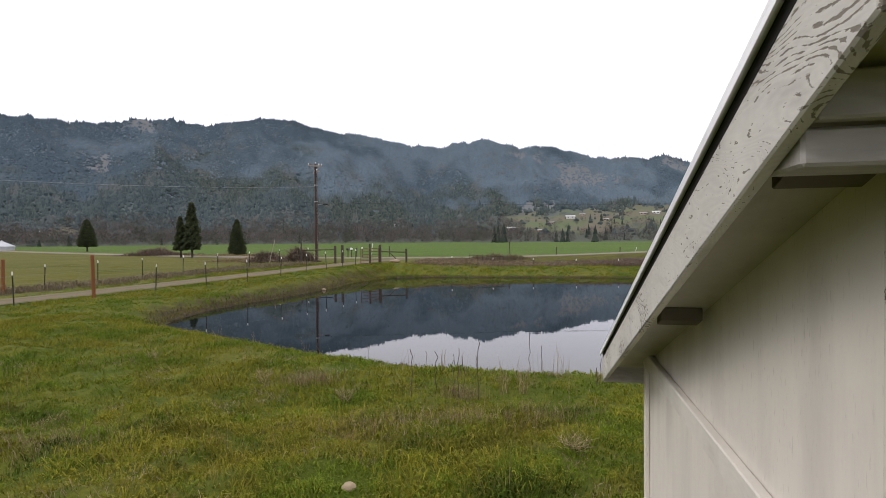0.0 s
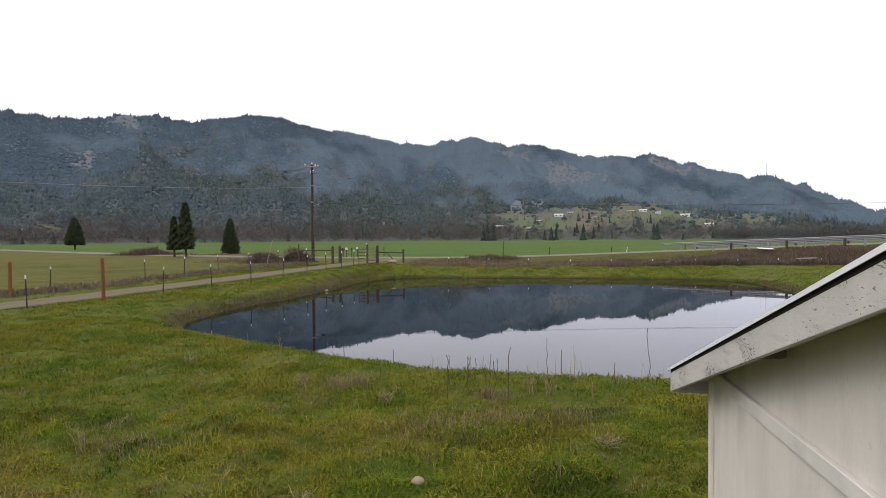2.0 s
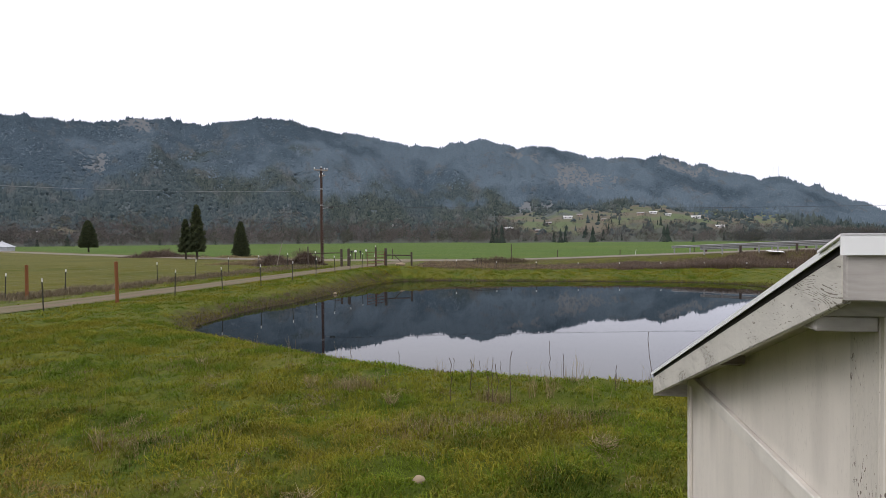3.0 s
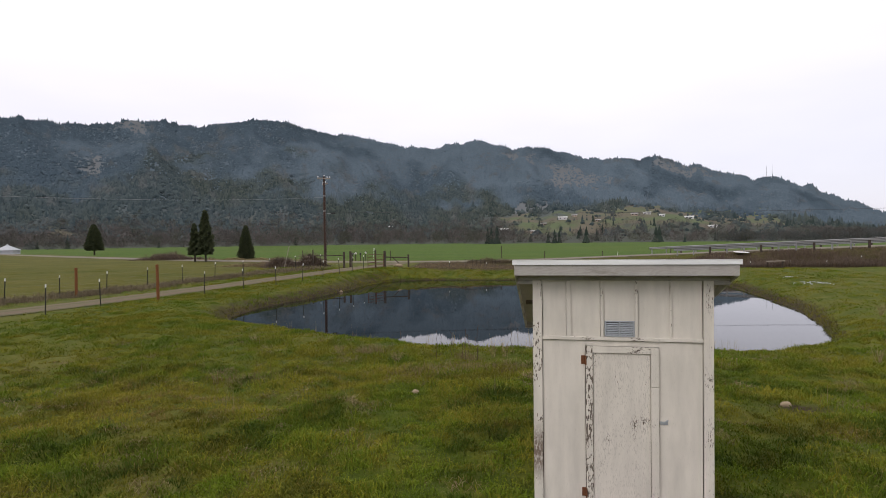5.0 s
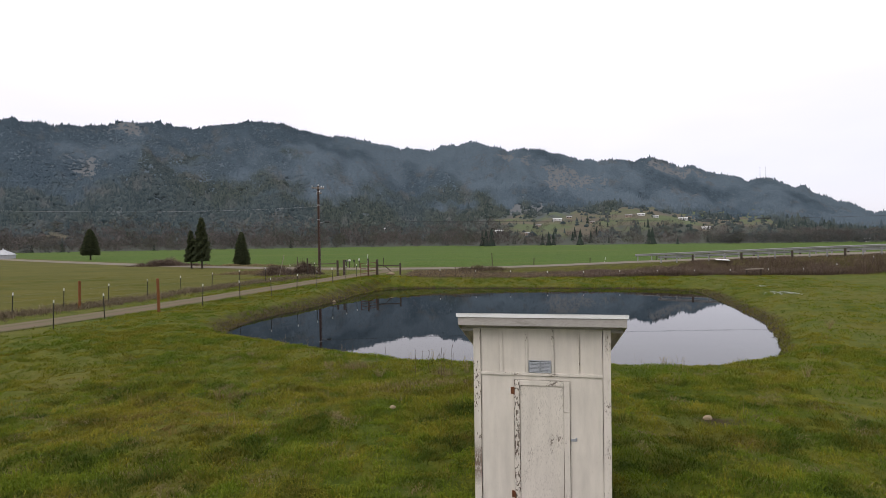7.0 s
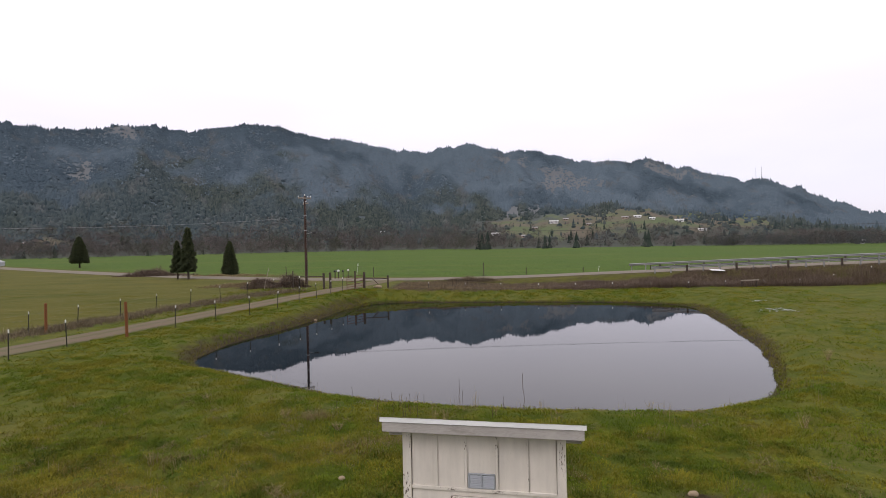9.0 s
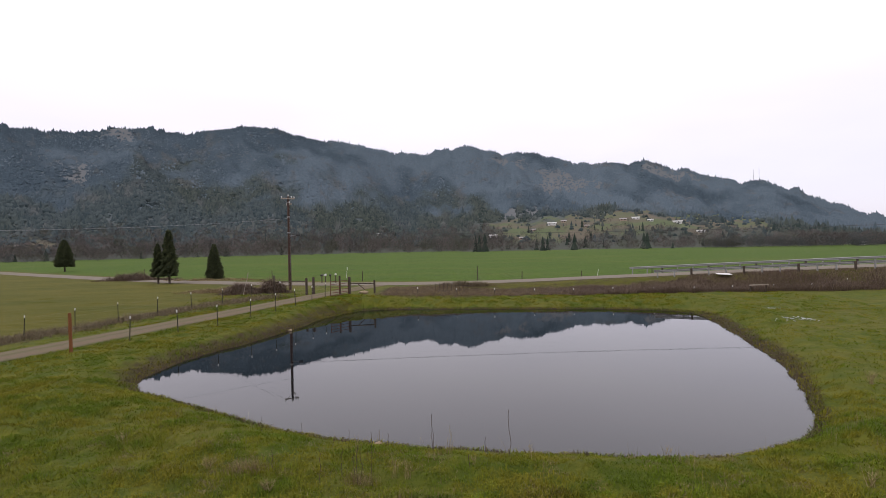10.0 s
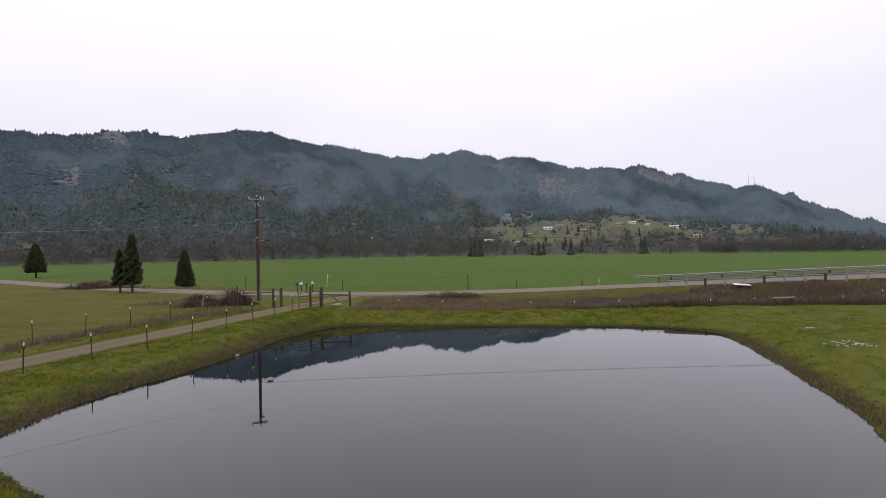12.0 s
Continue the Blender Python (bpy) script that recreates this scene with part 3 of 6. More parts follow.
dry = np.maximum(dry, 0.72 * smoothstep(13, 20, py) * (1 - smoothstep(32, 37, py)) * np.exp(-(((sd - 0.30) / 0.55) ** 2)) * (sd < 4))
dry = np.maximum(dry, 0.62 * smoothstep(14, 20, py) * smoothstep(-4, -7, px) * np.exp(-(((sd - 0.6) / 0.9) ** 2)) * (sd < 4))
dry = np.maximum(dry, (sd < 0) * 1.0)
verge = smoothstep(42.4, 43.2, py) * (1 - smoothstep(-5.5, -4.2, py - road_y)) * smoothstep(-6.5, -4.0, px)
dry = np.maximum(dry, 0.8 * verge)
upper = smoothstep(-6.0, -4.6, py - road_y) * (1 - smoothstep(-1.5, 0.5, py - road_y)) * smoothstep(-2, 3, px)
stubble = np.maximum(stubble, upper)
dry = np.maximum(dry, 0.42 * upper)
west = np.exp(-(((px + 20.3 - 0.28 * (py - 29)) / 1.1) ** 2)) * smoothstep(5, 15, py) * (1 - smoothstep(48, 54, py))
dry = np.maximum(dry, 0.62 * west)
wheel = np.exp(-(((px - 5.6) / 0.8) ** 2 + ((py - 4.3) / 0.35) ** 2))
dry = np.maximum(dry, 0.7 * wheel)
zones = np.stack([green, stubble, dry, np.ones_like(dry)], 1).astype(np.float32)
terrain.data.color_attributes.new("zone", "FLOAT_COLOR", "POINT").data.foreach_set("color", zones.ravel())


def ribbon(name, line, half, lift, material, cross=5):
    """A road bed that follows a centre line."""
    d = np.gradient(line[:, :2], axis=0)
    d /= np.linalg.norm(d, axis=1, keepdims=True)
    side = np.stack([d[:, 1], -d[:, 0]], 1)
    rows = []
    for s in np.linspace(-1, 1, cross):
        wob = 1 + 0.06 * value_noise(line[:, 0] * 0.5, line[:, 1] * 0.5, int(s * 3) + 9)
        xy = line[:, :2] + side * half * s * wob[:, None]
        rows.append(np.column_stack([xy, line[:, 2] + lift - 0.05 * s * s]))
    v = np.stack(rows, 1).reshape(-1, 3)
    ob = sheet(name, v, grid_faces(cross, len(line)), material, True)
    off = np.tile(np.abs(np.linspace(-1, 1, cross)), len(line))
    ob.data.color_attributes.new("across", "FLOAT_COLOR", "POINT").data.foreach_set("color", np.stack([off, off, off, np.ones_like(off)], 1).astype(np.float32).ravel())
    return ob


tagged(ribbon("road", ROAD, ROAD_HALF, 0.05, M["asphalt"]), "pale worn asphalt county road on a low embankment", "road", kind="structure")
tagged(ribbon("driveway", DRIVE, DRIVE_HALF, 0.045, M["gravel"], 13), "narrow gravel farm drive beside the pond", "driveway", kind="structure")
wx, wy = np.meshgrid(np.linspace(-13, 21, 35), np.linspace(8, 42, 35))
water = sheet("water", np.stack([wx.ravel(), wy.ravel(), np.full(wx.size, WATER)], 1), grid_faces(35, 35), M["water"], True)
tagged(water, "still dark pond mirroring the hills and sky", "pond", kind="structure")

# ---- hills ----
RIDGE = [(-180, 0.10), (-90, 0.12), (-60, 0.17), (-41, 0.188), (-36, 0.190), (-32, 0.207), (-27, 0.199), (-22, 0.219), (-18.5, 0.216), (-12.4, 0.195), (-4, 0.173),
         (1.8, 0.187), (5.5, 0.168), (7.3, 0.174), (12.9, 0.146), (20.2, 0.139), (26.2, 0.108), (28.3, 0.094), (30, 0.094), (34.3, 0.061), (39, 0.022), (45, 0.012), (90, 0.02), (180, 0.10)]
RIDGE_A, RIDGE_E = np.array(RIDGE).T
FOOT, CREST = 300.0, 1750.0


def hill(az, r):
    """Height of the hills at an azimuth in degrees (clockwise from +y) and a distance."""
    e = np.interp(az, RIDGE_A, RIDGE_E)
    u = np.clip((r - FOOT) / (CREST - FOOT), 0, 1)
    spur = fractal((az + 9 * u) * 0.19 + 5, r * 0.0016, 3, 41) * 0.34 + fractal(az * 0.5, r * 0.004, 3, 43) * 0.07
    shape = u**1.75 * (1 + spur * 3.0 * u * (1 - u) * (1 - 0.6 * u))
    fall = 1 - 0.55 * smoothstep(CREST, 2600, r)
    rough = 0.004 * CREST * fractal(az * 1.1, r * 0.003, 2, 47) * u
    bench = 13 * smoothstep(330, 620, r) * np.exp(-(((az - 15) / 13) ** 2)) * (1 - u)
    return e * CREST * shape * fall + bench + 0.35 + rough


h_az = steps((-180, -60, 3), (-60, -46, 1), (-46, 44, 0.33), (44, 60, 1), (60, 180, 3))
h_r = np.concatenate([np.linspace(FOOT - 20, 700, 24), np.linspace(730, CREST + 60, 56), np.linspace(1900, 2600, 6)])
HA, HR = np.meshgrid(h_az, h_r)
HZ = hill(HA, HR)
HZ[0] -= 1.5
hv = np.stack([(HR * np.sin(np.radians(HA))).ravel(), (HR * np.cos(np.radians(HA))).ravel(), HZ.ravel()], 1)
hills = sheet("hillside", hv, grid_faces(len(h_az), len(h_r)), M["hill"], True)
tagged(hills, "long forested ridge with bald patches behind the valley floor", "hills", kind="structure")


def clearing(az, r):
    """0..1: pastures low on the hill (first) and bald slopes higher up (second)."""
    low = np.exp(-(((az - 9.5) / 6.5) ** 2 + ((r - 560) / 150) ** 2)) + np.exp(-(((az - 20) / 7.0) ** 2 + ((r - 620) / 140) ** 2)) + 1.25 * np.exp(-(((az - 28) / 4.5) ** 2 + ((r - 800) / 190) ** 2))
    low += 0.8 * np.exp(-(((az + 39) / 2.5) ** 2 + ((r - 480) / 60) ** 2))
    low = low * (0.85 + 0.55 * fractal(az * 0.7, r * 0.02, 3, 61))
    bald = np.exp(-(((az + 32) / 2.2) ** 2 + ((r - 1700) / 120) ** 2)) + 1.3 * np.exp(-(((az - 12) / 4.0) ** 2 + ((r - 1330) / 240) ** 2))
    bald += 1.2 * np.exp(-(((az - 22) / 3.2) ** 2 + ((r - 1650) / 130) ** 2)) + 1.0 * np.exp(-(((az - 6.3) / 2.2) ** 2 + ((r - 1610) / 120) ** 2)) + 0.8 * np.exp(-(((az + 36) / 1.4) ** 2 + ((r - 1250) / 260) ** 2))
    bald += 0.8 * np.exp(-(((az - 7) / 5) ** 2 + ((r - 800) / 90) ** 2)) + 0.6 * np.exp(-(((az + 4) / 1.6) ** 2 + ((r - 1150) / 80) ** 2)) + 0.6 * np.exp(-(((az - 25) / 5) ** 2 + ((r - 1150) / 160) ** 2))
    bald = bald * (0.85 + 0.55 * fractal(az * 1.1, r * 0.012, 3, 67))
    return smoothstep(0.28, 0.5, low), smoothstep(0.25, 0.75, bald)


low, bald = clearing(HA.ravel(), HR.ravel())
zone = np.stack([low, bald, 0 * low, 0 * low + 1], 1).astype(np.float32)
hills.data.color_attributes.new("zone", "FLOAT_COLOR", "POINT").data.foreach_set("color", zone.ravel())

rng = np.random.default_rng(5)


def cones(x, y, z, h, r, sides=5, tiers=1):
    """Many small conifers as ragged cones in one array of triangles."""
    n = len(x)
    vs, fs, base = [], [], 0
    for tier in range(tiers):
        lo, hi, rr = (0.0, 1.0, 1.0) if tiers == 1 else ((0.0, 0.65, 1.0), (0.42, 1.0, 0.62))[tier]
        ang = rng.uniform(0, 6.28, n)
        for s in range(sides):
            a = ang + s * 6.2832 / sides
            k = rr * r * rng.uniform(0.65, 1.2, n)
            vs.append(np.stack([x + k * np.cos(a), y + k * np.sin(a), z + h * (lo + rng.uniform(0, 0.12, n))], 1))
        vs.append(np.stack([x + 0.05 * r * rng.normal(size=n), y, z + h * hi], 1))
        idx = np.arange(n)
        for s in range(sides):
            fs.append(np.stack([idx + (base + s) * n, idx + (base + (s + 1) % sides) * n, idx + (base + sides) * n], 1))
        base += sides + 1
    return np.concatenate(vs), np.concatenate(fs)


def domes(x, y, z, h, r):
    """Round lumpy crowns: a five-sided dome each."""
    n = len(x)
    ang = rng.uniform(0, 6.28, n)
    vs = []
    for ring, (rr, zz) in enumerate(((0.75, 0.15), (1.0, 0.55))):
        for s in range(5):
            a = ang + (s + 0.5 * ring) * 6.2832 / 5
            k = rr * r * rng.uniform(0.75, 1.2, n)
            vs.append(np.stack([x + k * np.cos(a), y + k * np.sin(a), z + h * (zz + rng.uniform(-0.08, 0.1, n))], 1))
    vs.append(np.stack([x, y, z + h], 1))
    i = np.arange(n)
    fs = []
    for s in range(5):
        t = (s + 1) % 5
        fs += [np.stack([i + s * n, i + t * n, i + (5 + s) * n], 1), np.stack([i + t * n, i + (5 + t) * n, i + (5 + s) * n], 1), np.stack([i + (5 + s) * n, i + (5 + t) * n, i + 10 * n], 1)]
    return np.concatenate(vs), np.concatenate(fs)


def tufts(x, y, z, w, h, per, size):
    """Round loose crowns: triangles scattered through an ellipsoid, for bare or broadleaved trees."""
    n = len(x) * per
    i = np.repeat(np.arange(len(x)), per)
    d = rng.normal(size=(n, 3))
    d /= np.linalg.norm(d, axis=1, keepdims=True)
    d *= rng.uniform(0.25, 1.0, (n, 1)) ** 0.5
    c = np.stack([x[i] + d[:, 0] * w[i], y[i] + d[:, 1] * w[i], z[i] + h[i] * (0.55 + 0.45 * d[:, 2])], 1)
    v = [c + rng.normal(size=(n, 3)) * np.array([0.9, 0.9, 1.0]) * size * (w[i] / 3)[:, None] for _ in range(3)]
    k = np.arange(n)
    return np.concatenate(v), np.stack([k, k + n, k + 2 * n], 1)


def crown_points(n, a0, a1, r0, r1):
    az = rng.uniform(a0, a1, n)
    r = np.sqrt(rng.uniform(r0**2, r1**2, n))
    return az, r


az, r = crown_points(128000, -44, 42, 400, CREST + 25)
low, bald = clearing(az, r)
thin = fractal(az * 0.8, r * 0.008, 3, 71)
keep = (rng.uniform(0, 1, len(az)) > np.maximum(0.84 * low, 0.88 * bald)) & (rng.uniform(-1.6, 1.0, len(az)) < thin + 0.35 + 0.5 * smoothstep(600, 900, r) - 1.5 * smoothstep(1, 5, az) * (1 - smoothstep(31, 36, az)) * (1 - smoothstep(620, 760, r)))
az, r = az[keep], r[keep]
fx, fy, fz = r * np.sin(np.radians(az)), r * np.cos(np.radians(az)), hill(az, r) - 1
size = rng.uniform(0.5, 1.15, len(az)) * np.where(rng.uniform(0, 1, len(az)) < 0.05, 1.4, 1.0)
crest_az = np.concatenate([rng.normal(c, w, n_) for c, w, n_ in ((-33.3, 0.5, 14), (-31.0, 1.2, 8), (-22, 1.6, 40), (-37, 2, 16), (-13, 4, 30), (1.5, 1.6, 40), (7.4, 1.2, 26), (14, 2.5, 40), (19, 1.0, 9), (27, 2.2, 36), (34, 2.5, 30))])
crest_r = rng.uniform(CREST - 30, CREST + 20, len(crest_az))
az, r = np.concatenate([az, crest_az]), np.concatenate([r, crest_r])
fx, fy, fz = r * np.sin(np.radians(az)), r * np.cos(np.radians(az)), hill(az, r) - 1
size = np.concatenate([size, rng.uniform(0.8, 1.5, len(crest_az))])
broad = rng.uniform(0, 1, len(az)) < 0.62 - 0.27 * smoothstep(700, 1500, r)
size = size * (0.62 + 0.38 * smoothstep(550, 850, r))
cone = ~broad
tall = 9.5 - 3.5 * smoothstep(800, 1200, r) + 3.5 * smoothstep(CREST - 45, CREST - 25, r)
fv, ff = cones(fx[cone], fy[cone], fz[cone], (tall * size)[cone], 3.0 * size[cone], 5, 1)
dv, df = domes(fx[broad], fy[broad], fz[broad], (6.0 * size * (1 - 0.3 * smoothstep(800, 1200, r)))[broad], 3.7 * size[broad])
fv, ff = np.concatenate([fv, dv]), np.concatenate([ff, df + len(fv)])
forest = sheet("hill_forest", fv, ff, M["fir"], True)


def slope_normal(x, y):
    """The broad lie of the hillside, as unit normals."""
    def level(dx, dy):
        u, w = x + dx, y + dy
        return hill(np.degrees(np.arctan2(u, w)), np.hypot(u, w))

    n = np.stack([(level(-25, 0) - level(25, 0)) / 50, (level(0, -25) - level(0, 25)) / 50, np.ones_like(x)], 1)
    return n / np.linalg.norm(n, axis=1, keepdims=True)


# crowns merge into one canopy, soft as through haze: their shading follows the slope, a little rounded for each tree
foot = np.concatenate([np.tile(np.stack([fx[cone], fy[cone]], 1), (6, 1)), np.tile(np.stack([fx[broad], fy[broad]], 1), (11, 1))])
lie = slope_normal(fx, fy)
lie = np.concatenate([np.tile(lie[cone], (6, 1)), np.tile(lie[broad], (11, 1))])
round_ = np.concatenate([np.tile((3.0 * size)[cone], 6), np.tile((3.7 * size)[broad], 11)])
away = np.hypot(foot[:, 0], foot[:, 1])
lie[:, :2] += ((0.85 - 0.55 * smoothstep(600, 1000, away)) / round_)[:, None] * (fv[:, :2] - foot)
lie /= np.linalg.norm(lie, axis=1, keepdims=True)
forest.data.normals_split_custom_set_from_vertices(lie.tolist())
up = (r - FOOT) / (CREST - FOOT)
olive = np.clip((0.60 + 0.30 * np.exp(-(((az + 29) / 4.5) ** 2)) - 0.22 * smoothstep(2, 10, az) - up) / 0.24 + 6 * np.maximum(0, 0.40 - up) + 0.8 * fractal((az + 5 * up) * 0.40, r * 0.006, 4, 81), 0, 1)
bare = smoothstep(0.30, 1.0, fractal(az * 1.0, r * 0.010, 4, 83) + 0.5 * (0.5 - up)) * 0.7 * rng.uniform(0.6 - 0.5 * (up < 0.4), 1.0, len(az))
# darker masses, strongest to the left, where less haze is painted in
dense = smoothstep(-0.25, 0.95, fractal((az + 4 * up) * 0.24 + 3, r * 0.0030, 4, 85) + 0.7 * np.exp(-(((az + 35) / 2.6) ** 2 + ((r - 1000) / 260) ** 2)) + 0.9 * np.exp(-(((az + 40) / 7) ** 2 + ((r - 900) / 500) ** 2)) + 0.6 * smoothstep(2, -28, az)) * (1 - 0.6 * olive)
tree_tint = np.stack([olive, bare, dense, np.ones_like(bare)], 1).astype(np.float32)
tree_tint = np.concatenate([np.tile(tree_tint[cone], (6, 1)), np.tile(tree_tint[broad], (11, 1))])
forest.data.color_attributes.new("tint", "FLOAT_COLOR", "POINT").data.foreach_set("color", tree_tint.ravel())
tagged(forest, "dense fir forest on the ridge, haze blue painted into its dark green", "forest", kind="stuff")

az, r = crown_points(3600, -44, 42, 285, 620)
low, bald = clearing(az, r)
part_open = smoothstep(2, 8, az) * (1 - smoothstep(26, 34, az))
keep = (rng.uniform(0, 1, len(az)) > 0.75 * low) & (rng.uniform(0, 1, len(az)) < (1.25 - (r - 285) / 300) * (1 - 0.45 * part_open))
az, r = az[keep], r[keep]
s = rng.uniform(0.5, 1.1, len(az)) * (1 - 0.25 * smoothstep(3, 9, az))
tv, tf = tufts(r * np.sin(np.radians(az)), r * np.cos(np.radians(az)), hill(az, r), 4.3 * s, 9.0 * s, 170, 0.20)
woods = sheet("bare_woods", tv, tf, M["bare_wood"])
woods_tint = np.stack([rng.uniform(0, 1, len(az)), (rng.uniform(0, 1, len(az)) < 0.25) * rng.uniform(0.4, 1.0, len(az)), 0 * az, 0 * az + 1], 1).astype(np.float32)
woods.data.color_attributes.new("tint", "FLOAT_COLOR", "POINT").data.foreach_set("color", np.tile(np.repeat(woods_tint, 170, 0), (3, 1)).ravel())
tagged(woods, "brown-grey leafless winter trees along the valley edge", "woods", kind="stuff")

# dark evergreens scattered along the valley edge
az = np.concatenate([rng.uniform(-42, 26, 60), [2.6, 3.0, 3.6, 9.8, 10.3, 13.1, 20.0, 20.3]])
r = np.concatenate([rng.uniform(300, 540, 60), np.full(8, 300.0)])
size = np.concatenate([rng.uniform(0.35, 0.95, 60), rng.uniform(0.9, 1.2, 8)])
fv, ff = cones(r * np.sin(np.radians(az)), r * np.cos(np.radians(az)), hill(az, r) - 0.3, 9.5 * size, 2.0 * size * rng.uniform(0.7, 1.3, len(size)), 11, 2)
firs = sheet("valley_firs", fv, ff, M["fir_dark"])
tagged(firs, "scattered dark firs at the far edge of the field", "woods", kind="stuff")

# a dark grove and hedgerow trees along the far edge of the field
az = np.concatenate([rng.uniform(25.5, 41, 190), rng.uniform(-42, 24, 60)])
r = rng.uniform(292, 330, len(az))
s = rng.uniform(0.55, 1.0, len(az)) * np.where(az > 25, 1.0, 0.7)
tv, tf = tufts(r * np.sin(np.radians(az)), r * np.cos(np.radians(az)), hill(az, r) - 0.4, 2.8 * s, 7.0 * s, 150, 0.24)
grove = sheet("dark_grove", tv, tf, M["grove"])
tagged(grove, "dark hedgerow trees along the far edge of the field", "woods", kind="stuff")


# ---- the pump house ----
SHED_X, SHED_Y, SHED_TURN = 1.588, 0.747, -9.0
shed = thing("shed", pose(SHED_X, SHED_Y, 0.0, 0, 0, SHED_TURN), "small flaking white plywood pump shed with sloping metal roof", "shed")
HALF, DEEP, OVER = 0.858, 2.06, 0.20
FLOOR, TOP = 0.050, 2.425
SLOPE = 0.381


def roof_z(y):
    """Underside of the roof boards."""
    return 2.560 - SLOPE * (y + OVER)


for y in (0.02, DEEP - 0.14):
    part("skid", box(-HALF + 0.03, HALF - 0.03, y, y + 0.12, -0.12, FLOOR + 0.004, 0.01), M["wet_timber"], shed, "dark wet timber skid")
part("floor_boards", box(-HALF + 0.02, HALF - 0.02, 0.02, DEEP - 0.02, FLOOR + 0.005, FLOOR + 0.04, 0.004), M["wet_timber"], shed)


def slope_wall(x0, x1, y0, y1, z0):
    """A side wall whose top follows the roof."""
    bm = bmesh.new()
    quad = [(y0, z0), (y1, z0), (y1, roof_z(y1)), (y0, roof_z(y0))]
    a = [bm.verts.new((x0, y, z)) for y, z in quad]
    b = [bm.verts.new((x1, y, z)) for y, z in quad]
    bm.faces.new(a), bm.faces.new(b)
    for i in range(4):
        bm.faces.new((a[i], a[(i + 1) % 4], b[(i + 1) % 4], b[i]))
    return bm


# the front wall in plywood, left open behind the door
DOOR_L, DOOR_R, DOOR_B, DOOR_T, TRIM = -0.345, 0.365, 0.080, 1.748, 1.828
GAP = 0.006
edge_x = HALF - 0.075 - GAP
front = [(-edge_x, DOOR_L - GAP, FLOOR, TRIM - 0.018 - GAP), (DOOR_R + GAP, edge_x, FLOOR, TRIM - 0.018 - GAP), (DOOR_L - GAP, DOOR_R + GAP, DOOR_T + GAP, TRIM - 0.018 - GAP)]
BATTENS = ((-0.512, 0.045), (-0.18, 0.03), (0.155, 0.03), (0.482, 0.018))
lefts = [-edge_x] + [x + w / 2 + 0.004 * (x > 0.1) - 0.004 * (x < 0.1) for x, w in BATTENS]
rights = [x - w / 2 - 0.004 * (x < 0) + 0.004 * (x > 0) for x, w in BATTENS] + [edge_x]
front += [(a, b, TRIM, roof_z(0)) for a, b in zip(lefts, rights)]
for x0, x1, z0, z1 in front:
    part("wall_panel", box(x0, x1, 0.0, 0.018, z0, z1, 0.0), M["paint_wall"], shed)
part("wall_panel", slope_wall(-HALF, -HALF + 0.018, 0.019, DEEP - 0.019, FLOOR), M["paint_wall"], shed)
part("wall_panel", slope_wall(HALF - 0.018, HALF, 0.019, DEEP - 0.019, FLOOR), M["paint_wall"], shed)
part("wall_panel", box(-HALF, HALF, DEEP - 0.018, DEEP, FLOOR, roof_z(DEEP), 0.0), M["paint_wall"], shed)

# trim on the front and the sides
for side in (-1, 1):
    xo, xi = side * (HALF + 0.019), side * (HALF - 0.075)
    part("corner_board", box(min(xo, xi), max(xo, xi), -0.021, -0.001, FLOOR - 0.01, TOP, 0.003), M["paint_corner" if side < 0 else "paint_trim"], shed, "flaking corner board, bare and stained low down" if side < 0 else "flaking corner board")
    x0, x1 = sorted((side * (HALF + 0.001), side * (HALF + 0.020)))
    part("corner_board", box(x0, x1, 0.0, 0.145, FLOOR - 0.01, roof_z(0.145), 0.003), M["paint_edge"], shed, "flaking corner board")
    part("corner_board", box(x0, x1, DEEP - 0.05, DEEP, FLOOR - 0.01, roof_z(DEEP) - 0.002, 0.003), M["paint_wall"], shed)
    x0, x1 = sorted((side * (HALF + 0.021), side * (HALF + 0.174)))
    part("eave_block", box(x0, x1, 0.0, 0.10, TOP - 0.045, TOP - 0.002, 0.004), M["paint_trim_h"], shed)
    x0, x1 = sorted((side * (HALF + 0.001), side * (HALF + 0.030)))
    part("side_trim", box(x0, x1, 0.146, DEEP - 0.051, 1.700, 1.770, 0.004), M["paint_side"], shed, "worn horizontal trim board")
part("trim_board", box(-HALF + 0.076, HALF - 0.076, -0.020, -0.001, TRIM - 0.018, TRIM + 0.018, 0.003), M["paint_rail"], shed)
part("frieze_board", box(-HALF - 0.17, HALF + 0.17, -0.026, -0.001, TOP + 0.001, TOP + 0.052, 0.003), M["paint_trim_h"], shed)
for x, w in BATTENS:
    part("batten", box(x - w / 2, x + w / 2, -0.016, -0.001, TRIM + 0.019, TOP - 0.001, 0.002), M["paint_batten"], shed)

# the door: stiles, rails, panel, two rusted hinges and a latch
door = part("door", box(DOOR_L + 0.074, DOOR_R - 0.079, -0.010, 0.006, DOOR_B + 0.073, DOOR_T - 0.069, 0.002), M["paint_door"], shed, "flaking white plywood door, closed")
part("stile", box(DOOR_L, DOOR_L + 0.07, -0.026, 0.006, DOOR_B, DOOR_T, 0.003), M["paint_stile"], door, "badly flaking door stile")
part("stile", box(DOOR_R - 0.075, DOOR_R, -0.026, 0.006, DOOR_B, 1.345, 0.003), M["paint_trim"], door)
part("stile", box(DOOR_R - 0.075, DOOR_R, -0.025, 0.006, 1.350, DOOR_T, 0.003), M["paint_trim"], door)
part("rail", box(DOOR_L + 0.071, DOOR_R - 0.076, -0.026, 0.006, DOOR_T - 0.064, DOOR_T, 0.003), M["paint_rail"], door)
